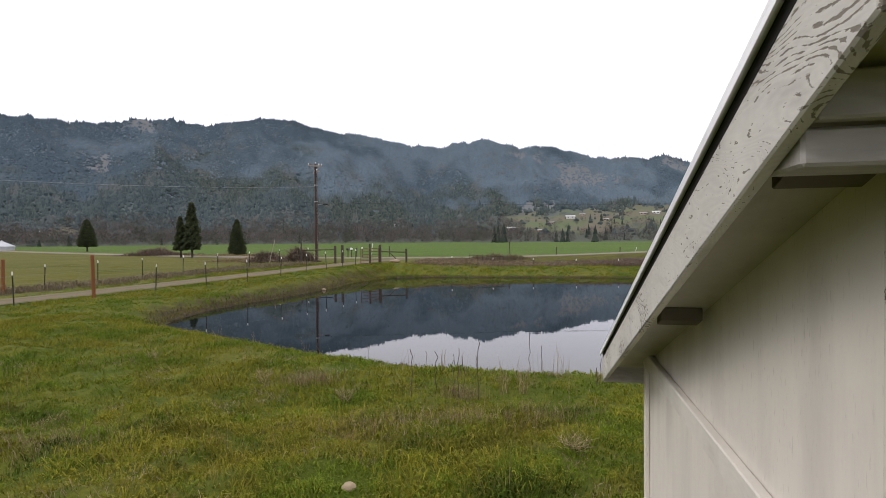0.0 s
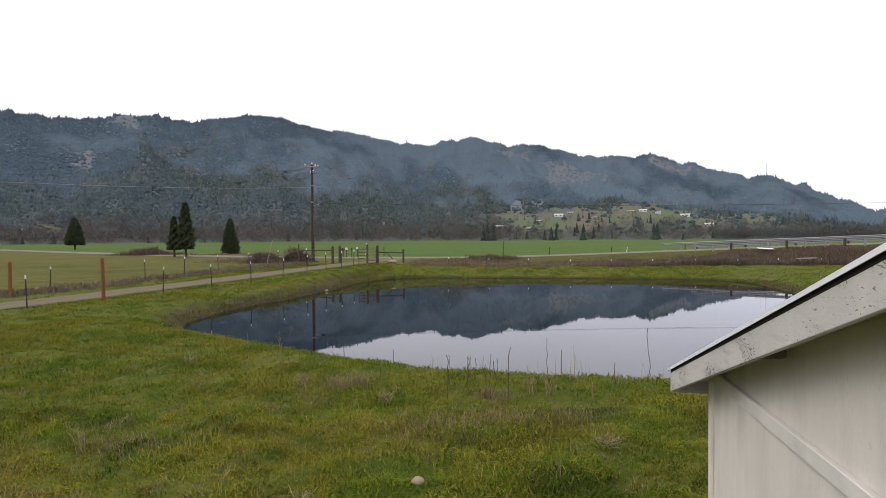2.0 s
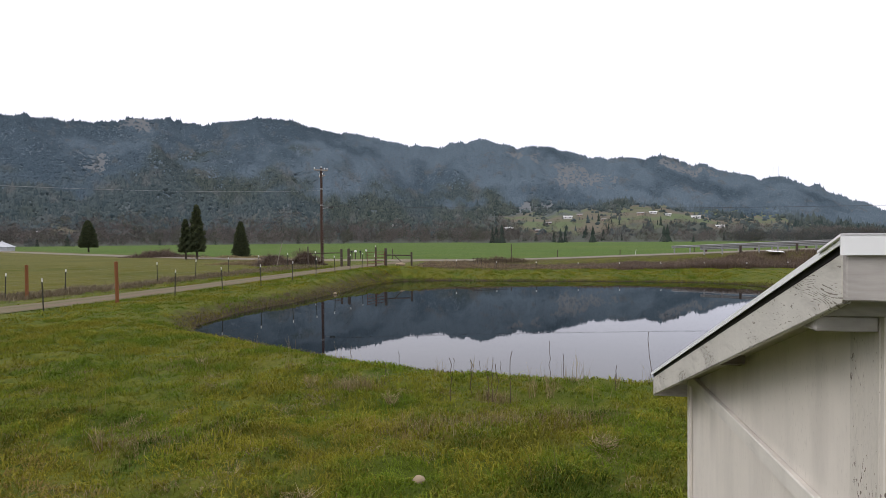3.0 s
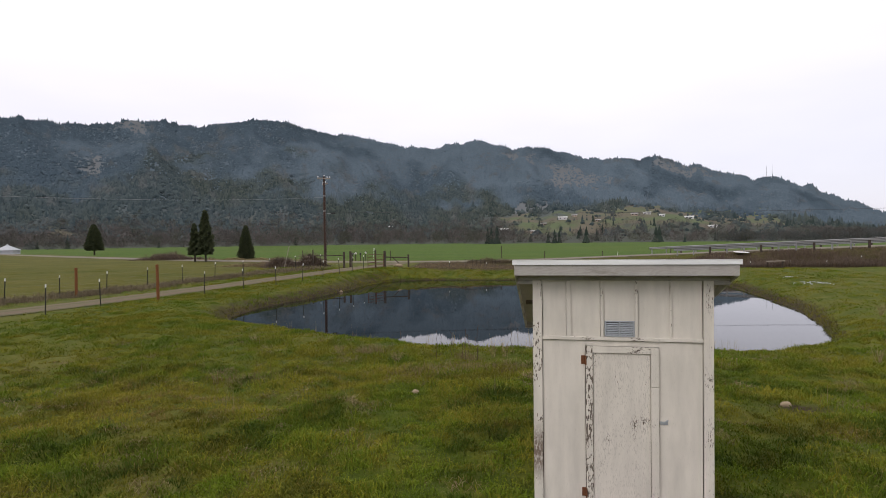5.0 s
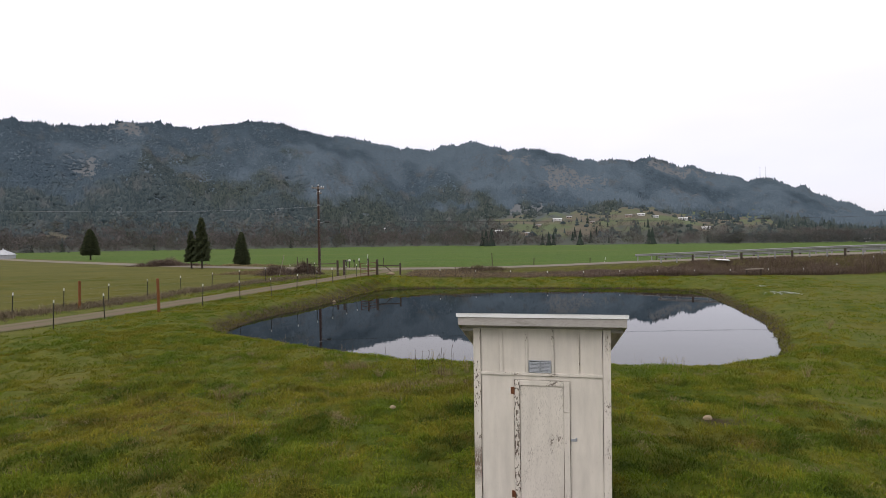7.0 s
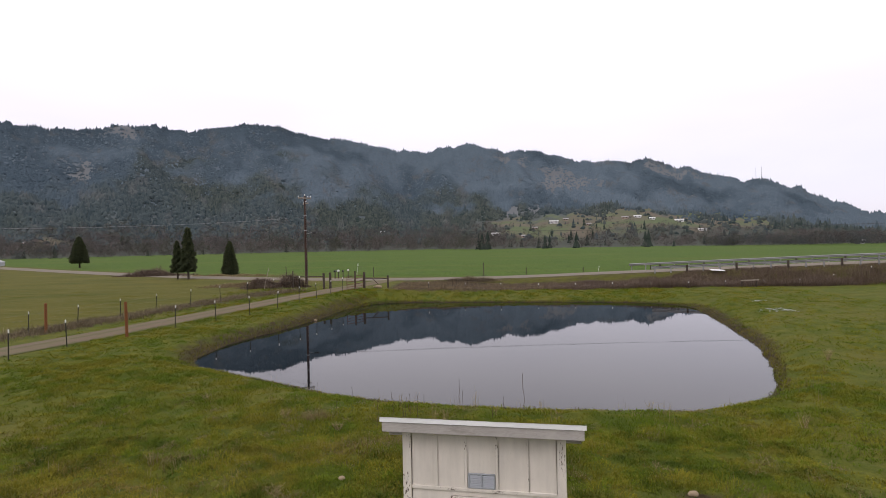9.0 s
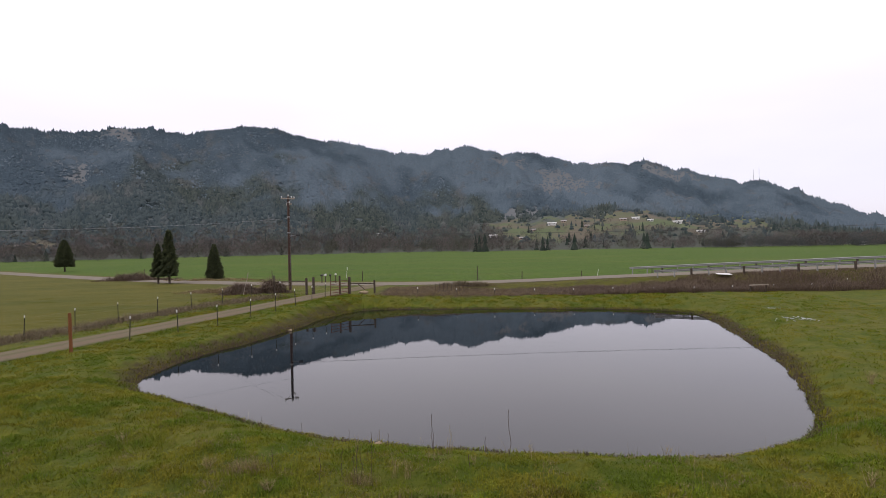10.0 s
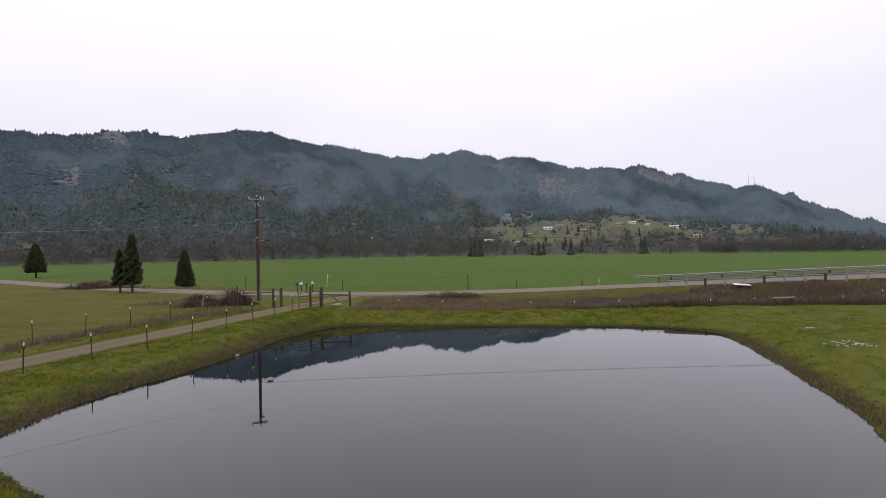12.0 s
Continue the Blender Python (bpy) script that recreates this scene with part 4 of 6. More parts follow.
part("rail", box(DOOR_L + 0.071, DOOR_R - 0.076, -0.026, 0.006, DOOR_B, DOOR_B + 0.069, 0.003), M["paint_rail"], door)
for z in (1.605, 0.235):
    hinge = part("hinge", box(DOOR_L - 0.045, DOOR_L - 0.004, -0.008, 0.0, z - 0.045, z + 0.045, 0.002), M["rust"], door, "rusted hinge")
    part("knuckle", rod((DOOR_L - 0.002, -0.030, z - 0.045), (DOOR_L - 0.002, -0.030, z + 0.045), 0.009), M["rust"], hinge)
latch = part("latch", box(DOOR_R + 0.006, DOOR_R + 0.085, -0.012, 0.0, 0.975, 1.005, 0.002), M["vent_metal"], door, "grey steel hasp")
part("padlock_loop", rod((DOOR_R + 0.06, -0.02, 1.005), (DOOR_R + 0.085, -0.02, 1.025), 0.008), M["vent_metal"], latch)

# the vent over the door
VZ = TRIM + 0.028
vent = part("vent", box(-0.152, 0.132, -0.006, 0.0, VZ, VZ + 0.155, 0.0), M["dark"], shed, "grey louvred metal vent")
for x0, x1, z0, z1 in ((-0.155, -0.140, VZ - 0.003, VZ + 0.158), (0.120, 0.135, VZ - 0.003, VZ + 0.158), (-0.018, -0.002, VZ + 0.013, VZ + 0.142)):
    part("vent_frame", box(x0, x1, -0.022, -0.007, z0, z1, 0.002), M["vent_metal"], vent)
for z0, z1 in ((VZ - 0.003, VZ + 0.012), (VZ + 0.143, VZ + 0.158)):
    part("vent_frame", box(-0.139, 0.119, -0.022, -0.007, z0, z1, 0.002), M["vent_metal"], vent)
for x0, x1 in ((-0.139, -0.019), (-0.001, 0.119)):
    for i in range(7):
        z = VZ + 0.022 + 0.0178 * i
        part("slat", beam((x0, -0.014, z), (x1, -0.014, z), 0.003, 0.017, 0.0, None, (0, 0.7, 0.7)), M["vent_metal"], vent)

# the roof: boards, lookouts, fascia, rakes, ribbed sheet and white cap
Y0, Y1, XE = -OVER, DEEP + OVER, HALF + 0.195


def sloped(x0, x1, y0, y1, d0, d1, bevel=0.003):
    """A slab that follows the roof, from d0 to d1 above the underside of the boards."""
    bm = bmesh.new()
    top = [(y0, roof_z(y0)), (y1, roof_z(y1))]
    vs = [[bm.verts.new((x, y, z + d)) for x in (x0, x1)] for y, z in top for d in (d0, d1)]
    a, b, c, d = vs
    for f in ((a[0], a[1], c[1], c[0]), (b[0], b[1], d[1], d[0]), (a[0], a[1], b[1], b[0]), (c[0], c[1], d[1], d[0]), (a[0], b[0], d[0], c[0]), (a[1], b[1], d[1], c[1])):
        bm.faces.new(f)
    if bevel:
        bmesh.ops.bevel(bm, geom=list(bm.edges), offset=bevel, segments=1, affect="EDGES")
    return bm


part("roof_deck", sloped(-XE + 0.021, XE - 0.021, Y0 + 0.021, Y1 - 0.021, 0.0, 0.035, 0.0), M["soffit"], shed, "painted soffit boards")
for side in (-1, 1):
    x0, x1 = sorted((side * (XE - 0.02), side * XE))
    part("rake_board", sloped(x0, x1, Y0 + 0.021, Y1 - 0.021, -0.075, 0.048), M["paint_rake"], shed, "weathered rake board with raised grain")
    # lookouts in a darker timber tone than the soffit
    for y in (0.13, 1.0):
        x0, x1 = sorted((side * (HALF + 0.021), side * (XE - 0.06)))
        part("lookout", sloped(x0, x1, y, y + 0.06, -0.04, -0.001, 0.002), M["lookout_dark"], shed, "dark eave lookout")
part("fascia", box(-XE, XE, Y0, Y0 + 0.02, roof_z(Y0) - 0.075, roof_z(Y0) + 0.045, 0.003), M["paint_trim_h"], shed, "grey-white weathered fascia board")
part("fascia", box(-XE, XE, Y1 - 0.02, Y1, roof_z(Y1) - 0.075, roof_z(Y1) + 0.045, 0.003), M["paint_trim_h"], shed)
bm = bmesh.new()
prof = []
n_rib = 12
pitch = 2 * (XE - 0.03) / n_rib
for i in range(n_rib):
    x = -XE + 0.03 + i * pitch
    prof += [(x, 0.0), (x + pitch * 0.36, 0.0), (x + pitch * 0.42, 0.020), (x + pitch * 0.58, 0.020), (x + pitch * 0.64, 0.0)]
prof.append((XE - 0.03, 0.0))
ends = [[bm.verts.new((x, y, roof_z(y) + 0.052 + h)) for x, h in prof] for y in (Y0 + 0.02, (Y0 + Y1) / 2, Y1 + 0.03)]
for a, b in zip(ends, ends[1:]):
    for i in range(len(prof) - 1):
        bm.faces.new((a[i], a[i + 1], b[i + 1], b[i]))
bmesh.ops.solidify(bm, geom=list(bm.faces), thickness=0.002)
part("roof_sheet", bm, M["roof_metal"], shed, "pale ribbed metal roofing with mossy stains")
cap = part("ridge_cap", sloped(-XE - 0.02, XE + 0.02, Y0 - 0.014, Y0 + 0.10, 0.075, 0.081, 0.0), M["white_metal"], shed, "white metal cap along the high edge")
part("cap_flange", box(-XE - 0.02, XE + 0.02, Y0 - 0.014, Y0 - 0.011, roof_z(Y0) + 0.035, roof_z(Y0) + 0.085, 0.0), M["white_metal"], cap)
for side in (-1, 1):
    x0, x1 = sorted((side * (XE - 0.05), side * (XE + 0.012)))
    edge_cap = part("rake_cap", sloped(x0, x1, Y0 + 0.10, Y1 + 0.02, 0.074, 0.080, 0.0), M["white_metal"], shed, "white metal edge trim")
    x0, x1 = sorted((side * (XE + 0.009), side * (XE + 0.012)))
    part("cap_flange", sloped(x0, x1, Y0 + 0.0, Y1 + 0.02, 0.062, 0.0735, 0.0), M["white_metal"], edge_cap)
    # black strip added to draw the dark line under the rake cap
    x0, x1 = sorted((side * (XE - 0.022), side * (XE - 0.001)))
    part("cap_gap_strip", sloped(x0, x1, Y0 + 0.022, Y1, 0.0485, 0.0715, 0.0), M["dark"], shed, "black strip filling the gap under the edge trim")

# mud and a puddle at the door
def blob_patch(name, cx, cy, rx, ry, lift, material, label, category, seed, kind="", turn=0.0, z=None):
    """A thin irregular patch lying on the ground."""
    a = np.linspace(0, 2 * np.pi, 40, endpoint=False)
    k = 1 + 0.16 * fractal(np.cos(a) * 1.4 + seed, np.sin(a) * 1.4, 3, seed)
    ca, sa = np.cos(turn), np.sin(turn)
    pts = [(cx, cy)]
    for s in (0.35, 0.7, 1.0):
        ex, ey = s * k * rx * np.cos(a), s * k * ry * np.sin(a)
        pts += list(zip(cx + ca * ex - sa * ey, cy + sa * ex + ca * ey))
    pts = np.array(pts)
    zz = ground(pts[:, 0], pts[:, 1]) + lift if z is None else np.full(len(pts), z)
    zz[-40:] -= 0.6 * lift + (0.01 if z is None else 0)
    bm = bmesh.new()
    vs = [bm.verts.new((*p, q)) for p, q in zip(pts, zz)]
    for i in range(40):
        j = (i + 1) % 40
        bm.faces.new((vs[0], vs[1 + i], vs[1 + j]))
        for r in (0, 1):
            bm.faces.new((vs[1 + 40 * r + i], vs[41 + 40 * r + i], vs[41 + 40 * r + j], vs[1 + 40 * r + j]))
    me = mesh_from(bm, name, material, True)
    return tagged(new(name, me), label, category, "", kind)


blob_patch("mud_patch", 1.62, 0.10, 0.80, 0.85, 0.012, M["mud"], "trampled wet mud at the shed door", "mud", 3, "structure")
blob_patch("puddle", 1.70, -0.22, 0.37, 0.62, 0, M["puddle"], "brown rain puddle in the mud", "puddle", 7, "structure", 0, ground_at(1.70, 0.0) + 0.020)


# ---- stones and snow ----
def stone(name, x, y, rx, ry, rz, label, seed, material="stone", sink=0.3, turn=0.0):
    bm = bmesh.new()
    bmesh.ops.create_icosphere(bm, subdivisions=3, radius=1)
    for v in bm.verts:
        k = 1 + 0.22 * noise.noise(v.co * 1.3 + Vector((seed, 0, 0))) + 0.07 * noise.noise(v.co * 4 + Vector((0, seed, 0)))
        v.co = Vector((v.co.x * rx, v.co.y * ry, v.co.z * rz)) * k
    ob = new(name, mesh_from(bm, name, M[material], True))
    ob.matrix_world = pose(x, y, ground_at(x, y) + rz * (1 - sink), 0, 0, turn)
    return tagged(ob, label, "rock" if material == "stone" else "snow")


stone("rock", -0.93, 5.08, 0.065, 0.055, 0.045, "pale tan stone lying in the grass", 2)
stone("rock", 5.43, 4.45, 0.095, 0.06, 0.05, "flat pale stone beside a bare wheel rut", 5)
stone("rock", 1.30, 0.20, 0.055, 0.05, 0.035, "small pale stone by the shed door", 8)
stone("rock", 0.02, 10.9, 0.09, 0.06, 0.05, "pale stone at the water's edge", 11)
stone("rock", -8.15, 29.9, 0.10, 0.08, 0.08, "white stone on the pond bank", 13)
def snow_patch(x0, y0, sx, sy, n, seed):
    """Broken remnants of snow in the grass: many small flat lumps."""
    g = np.random.default_rng(seed)
    bm = bmesh.new()
    for _ in range(n):
        x, y = x0 + g.normal() * sx, y0 + g.normal() * sy
        w = g.uniform(0.018, 0.055)
        m = pose(x, y, ground_at(x, y) + 0.035, 0, 0, g.uniform(0, 180)) @ Matrix.Diagonal((w * g.uniform(1, 1.8), w * 0.55, 0.016, 1))
        made = bmesh.ops.create_icosphere(bm, subdivisions=2, radius=1, matrix=m)["verts"]
        for v in made:
            v.co += 0.02 * noise.noise_vector(v.co * 14)
    tagged(new("snow_patch", mesh_from(bm, "snow_patch", M["snow"], True)), "broken white remnants of snow on the grass", "snow", kind="stuff")


snow_patch(22.2, 32.3, 0.40, 0.10, 30, 1)
snow_patch(20.9, 27.7, 0.50, 0.30, 64, 2)


# ---- fences ----
def steel_post(height):
    """A T-section steel fence post with a white tip."""
    post = thing("fence_post", Matrix(), "dark steel fence post with a white tip", "fence post", "steel posts of the pond fence")
    bm = box(-0.024, 0.024, -0.004, 0.004, -0.3, height - 0.14, 0.0)
    box(-0.004, 0.004, 0.004, 0.036, -0.3, height - 0.14, 0.0, bm)
    part("shaft", bm, M["post_green"], post)
    bm = box(-0.026, 0.026, -0.006, 0.006, height - 0.14, height, 0.0)
    box(-0.006, 0.006, 0.006, 0.038, height - 0.14, height, 0.0, bm)
    part("tip", bm, M["post_white"], post, "white painted tip")
    return post


def fence_line(posts, height, wires, name, label, first=None):
    """Copies a post along a line and strings wires from post to post."""
    tops = []
    for i, (x, y) in enumerate(posts):
        z = ground_at(x, y)
        lean = (random.uniform(-3, 3), random.uniform(-3, 3), random.uniform(0, 360))
        m = pose(x, y, z, *lean)
        if i == 0 and first is not None:
            first.matrix_world = m
        elif first is not None:
            copy_thing(first, m)
        tops.append((x, y, z))
    fence = thing(name, pose(0, 0, 0), label, "wire fence")
    for h in wires:
        strand("wire", [(x, y, z + h) for x, y, z in tops], 0.0022, M["wire_steel"], fence)
    return tops


def spaced(points, gap, start=0.0):
    """Places every gap metres along a polyline."""
    line = open_curve(points, 12)
    seg = np.linalg.norm(np.diff(line, axis=0), axis=1)
    s = np.concatenate([[0], np.cumsum(seg)])
    at = np.arange(start, s[-1], gap)
    return [(float(np.interp(t, s, line[:, 0])), float(np.interp(t, s, line[:, 1]))) for t in at]


post = steel_post(1.28)
near_posts = [(-17.45, 16.6), (-16.99, 19.3), (-14.62, 24.4), (-13.3, 26.6), (-12.15, 28.9), (-11.2, 31.4), (-10.45, 34.0), (-9.85, 36.6), (-9.35, 39.2), (-8.95, 41.8)]
fence_line(near_posts, 1.28, (0.45, 0.8, 1.1), "wire_fence", "slack wire fence between the drive and the pond", post)
far_posts = spaced([(-24.6, 11), (-22.3, 21.0), (-20.4, 27.5), (-18.2, 33.5), (-15.4, 39.5), (-12.2, 44.3)], 2.75, 1.2)
for x, y in far_posts:
    copy_thing(post, pose(x, y, ground_at(x, y), random.uniform(-3, 3), random.uniform(-3, 3), random.uniform(0, 360)))
fence_line(far_posts, 1.28, (0.45, 0.8, 1.1), "wire_fence", "slack wire fence between the drive and the stubble field")
east_posts = spaced([(-4.4, 44.2), (6, 43.7), (18, 43.2), (28, 43.2), (40, 44.0), (58, 44.0)], 3.35, 3.05)
for x, y in east_posts:
    copy_thing(post, pose(x, y, ground_at(x, y) - 0.70, random.uniform(-3, 3), random.uniform(-3, 3), random.uniform(0, 360)))
fence_line(east_posts, 1.28, (0.15, 0.32, 0.50), "wire_fence", "wire fence along the bramble bank below the road")


def brown_post(x, y, height, r=0.075):
    bm = rod((0, 0, -0.4), (0, 0, height - 0.02), r, r * 0.96, 10)
    rod((0, 0, height - 0.02), (0, 0, height), r * 0.96, r * 0.8, 10, bm)
    ob = new("fence_post", mesh_from(bm, "fence_post", M["post_rust"]))
    ob.matrix_world = pose(x, y, ground_at(x, y), random.uniform(-1, 1), random.uniform(-1, 1), 0)
    return tagged(ob, "stout rust-brown fence post in the grass", "fence post", "brown posts beside the drive")


brown_post(-15.73, 21.8, 1.82)
brown_post(-21.5, 23.7, 1.62)
brown_post(-21.4, 14.4, 1.7)

# field posts beyond the road
for x, y, h in ((-33, 72.0, 1.3), (-22, 66.5, 1.3), (-9.3, 61.6, 1.2), (4.5, 58.6, 1.7), (9.5, 58.2, 1.1), (16, 57.2, 1.0), (23.5, 56.4, 1.3), (-50, 85, 1.2)):
    ob = new("field_post", mesh_from(rod((0, 0, -0.3), (0, 0, h), 0.05, 0.045, 8), "field_post", M["post_wood"]))
    ob.matrix_world = pose(x, y, ground_at(x, y), random.uniform(-2, 2), random.uniform(-2, 2), 0)
    tagged(ob, "dark weathered wooden post at the field edge", "fence post", "posts along the green field")

# ---- the gate ----
GZ0 = ground_at(-8.3, 44.5)
for x, y, h, r in ((-8.30, 44.5, 1.65, 0.085), (-7.42, 44.4, 1.55, 0.12), (-5.20, 44.4, 1.15, 0.09), (-11.35, 44.8, 1.5, 0.11), (-10.75, 44.9, 1.55, 0.12), (-14.6, 45.8, 1.7, 0.06)):
    bm = rod((0, 0, -0.4), (0, 0, h), r, r * 0.95, 10)
    ob = new("gate_post", mesh_from(bm, "gate_post", M["post_wood"]))
    ob.matrix_world = pose(x, y, ground_at(x, y))
    tagged(ob, "dark weathered wooden gate post", "gate post", "posts at the drive gate")
gate = thing("farm_gate", pose(-7.52, 44.30, GZ0 + 0.02, 0, 0, -123), "rusty red tube farm gate standing open beside the drive", "gate")
GL, GH = 2.1, 1.28
for i in range(6):
    z = 0.04 + (GH - 0.08) * i / 5
    part("bar", rod((0, 0, z), (GL, 0, z), 0.022), M["gate_red"], gate)
for x in (0.0, GL * 0.5, GL):
    part("upright", rod((x, 0, 0.02), (x, 0, GH - 0.02), 0.026), M["gate_red"], gate)
brace = thing("fence_brace", pose(-7.42, 44.4, ground_at(-7.4, 44.4)), "timber brace rail and diagonal between two gate posts", "fence brace")
part("top_rail", rod((0.1, 0, 0.98), (2.15, 0, 0.92), 0.05), M["post_wood"], brace)
part("diagonal", rod((0.75, 0.0, 0.93), (1.35, 0.0, 0.38), 0.035), M["post_wood"], brace)
brace = thing("fence_brace", pose(-14.6, 45.8, ground_at(-14.6, 45.8)), "timber brace rail between gate posts by the brambles", "fence brace")
part("top_rail", rod((0.05, 0, 1.1), (3.2, -0.95, 1.15), 0.045), M["post_wood"], brace)
stone("feed_sack", -6.1, 44.0, 0.42, 0.22, 0.16, "pale sack lying at the foot of the gate brace", 31)["category"] = "sack"

# a short run of old stakes among the dry weeds at the road edge
stakes = thing("stake_fence", pose(0.1, 46.6, 0.0), "short run of grey weathered stakes beside the road", "stake fence")
for i in range(10):
    x = 0.37 * i
    z = ground_at(0.1 + x, 46.6)
    part("stake", rod((x, 0.03 * math.sin(5 * i), z - 0.3), (x + 0.03 * math.sin(3 * i), 0.0, z + 0.72 + 0.08 * math.sin(7 * i)), 0.022, 0.018, 6), M["post_wood"], stakes)
part("rail", rod((-0.1, -0.03, ground_at(0, 46.6) + 0.60), (3.45, -0.03, ground_at(3.4, 46.6) + 0.56), 0.018, 0.018, 6), M["post_wood"], stakes)

# leaning pale stake among the brambles
ob = new("leaning_stake", mesh_from(rod((0, 0, -0.2), (0.55, 0, 2.0), 0.035, 0.03, 8), "leaning_stake", M["arm_wood"]))
ob.matrix_world = pose(-17.2, 45.0, ground_at(-17.2, 45.0))
tagged(ob, "pale wooden stake leaning in the brambles", "stake")


# ---- mailboxes across the road ----
def mailbox(x, y, h, material, label):
    box_thing = thing("mailbox", pose(x, y, ground_at(x, y), 0, 0, random.uniform(-15, 15)), label, "mailbox", "mailboxes across the road")
    part("post", box(-0.045, 0.045, -0.045, 0.045, -0.3, h, 0.005), M["post_wood"], box_thing)
    bm = bmesh.new()
    prof = [(0.10 * math.cos(a), 0.12 + 0.10 * math.sin(a)) for a in np.linspace(0, math.pi, 9)] + [(-0.10, 0.0), (0.10, 0.0)]
    a = [bm.verts.new((px_, -0.27, h + pz_)) for px_, pz_ in prof]
    b = [bm.verts.new((px_, 0.27, h + pz_)) for px_, pz_ in prof]
    bm.faces.new(a), bm.faces.new(b)
    for i in range(len(prof)):
        j = (i + 1) % len(prof)
        bm.faces.new((a[i], a[j], b[j], b[i]))
    body = part("body", bm, M[material], box_thing)
    part("flag", box(0.102, 0.115, -0.05, 0.02, h + 0.10, h + 0.30, 0.0), M["gate_red"], body)


mailbox(-13.55, 58.9, 0.85, "black_box", "dark mailbox on a wooden post")
mailbox(-13.15, 58.9, 0.90, "white_box", "white mailbox on a wooden post")
mailbox(-12.55, 58.8, 0.85, "black_box", "dark mailbox on a wooden post")
mailbox(-11.9, 58.7, 0.98, "white_box", "large white mailbox on a wooden post")
sign = thing("marker_post", pose(-12.6, 68.0, ground_at(-12.6, 68.0), 0, 6, 0), "slim white reflector post at the field edge", "marker post")
part("stake", box(-0.015, 0.015, -0.008, 0.008, -0.3, 1.55, 0.0), M["white_box"], sign)
part("plate", box(-0.05, 0.05, -0.02, -0.012, 1.2, 1.55, 0.004), M["white_box"], sign)
sign = thing("marker_post", pose(18.5, 60.5, ground_at(18.5, 60.5), 0, 12, 0), "slim white marker stake in the green field", "marker post")
part("stake", box(-0.015, 0.015, -0.01, 0.01, -0.3, 1.3, 0.0), M["white_box"], sign)

# ---- the power pole and its lines ----
PX, PY = -14.78, 51.0
PZ = ground_at(PX, PY)
pole = thing("utility_pole", pose(PX, PY, PZ), "tall reddish creosoted utility pole with two crossarms", "utility pole")
bm = bmesh.new()
last = None
for z, r in ((-0.5, 0.165), (0.0, 0.16), (3.0, 0.148), (6.0, 0.132), (9.3, 0.112), (9.42, 0.09)):
    ring = [bm.verts.new((r * math.cos(a), r * math.sin(a), z)) for a in np.linspace(0, 2 * math.pi, 14, endpoint=False)]
    if last:
        for i in range(14):
            bm.faces.new((last[i], last[(i + 1) % 14], ring[(i + 1) % 14], ring[i]))
    last = ring
bm.faces.new(last)
part("shaft", bm, M["pole_wood"], pole, "", True)
ARM = (math.cos(radians(28)), math.sin(radians(28)))


def insulator(x, y, z, parent):
    bm = rod((x, y, z), (x, y, z + 0.06), 0.014, 0.014, 8)
    rod((x, y, z + 0.06), (x, y, z + 0.12), 0.05, 0.055, 10, bm)
    rod((x, y, z + 0.12), (x, y, z + 0.19), 0.038, 0.028, 10, bm)
    part("insulator", bm, M["white_box"], parent, "white ceramic insulator")


arm = part("crossarm", beam((-0.68 * ARM[0], -0.68 * ARM[1] - 0.14, 9.20), (0.68 * ARM[0], 0.68 * ARM[1] - 0.14, 9.20), 0.09, 0.115, 0.006), M["arm_wood"], pole, "grey timber crossarm")
for s in (-0.62, 0.36, 0.62):
    insulator(s * ARM[0], s * ARM[1] - 0.14, 9.258, arm)
insulator(0, 0, 9.42, pole)
arm2 = part("crossarm", beam((-0.62 * ARM[1] - 0.05, 0.62 * ARM[0], 8.62), (0.62 * ARM[1] + 0.2, -0.62 * ARM[0], 8.62), 0.085, 0.11, 0.006), M["arm_wood"], pole, "grey timber crossarm")
for s in (-0.55, 0.55):
    insulator(-s * ARM[1], s * ARM[0], 8.675, arm2)
part("arm_brace", rod((0.45 * ARM[0], 0.45 * ARM[1] - 0.15, 9.14), (0.05, -0.13, 8.78), 0.014), M["grey_metal"], pole)
part("arm_brace", rod((-0.45 * ARM[0], -0.45 * ARM[1] - 0.15, 9.14), (-0.05, -0.13, 8.78), 0.014), M["grey_metal"], pole)
part("ground_wire", rod((0.13, -0.09, 0.05), (0.09, -0.07, 8.6), 0.008, 0.008, 6), M["grey_metal"], pole)
for z in (7.35, 5.75):
    part("cable_clamp", rod((0, 0, z - 0.05), (0, 0, z + 0.05), 0.15, 0.15, 14), M["grey_metal"], pole)
lamp = part("lamp_arm", rod((0.1, -0.02, 5.42), (0.80, -0.10, 5.52), 0.018), M["grey_metal"], pole, "yard lamp on a short arm")
part("lamp_head", box(0.74, 1.22, -0.24, 0.02, 5.42, 5.56, 0.03), M["black_box"], lamp)


def sagging(a, b, sag, n=28):
    a, b = np.array(a, float), np.array(b, float)
    s = np.linspace(0, 1, n)[:, None]
    p = a + (b - a) * s
    p[:, 2] -= (4 * sag * s * (1 - s))[:, 0]
    return [tuple(q) for q in p]


def line(points, r, material, label):
    tagged(strand("power_line", points, r, M[material]), label, "cable")


s = np.linspace(0, 1.2, 40)
line([(PX - 30.0 * t, PY - 52.0 * t, 7.6 - 5.9 * t + 5.0 * t * t) for t in s], 0.007, "cable", "thick grey service cable slung from the pole over the field")
line(sagging((PX, PY, PZ + 5.65), (80, 55, 6.6), 0.7), 0.014, "cable_black", "black telephone cable sagging along the road")
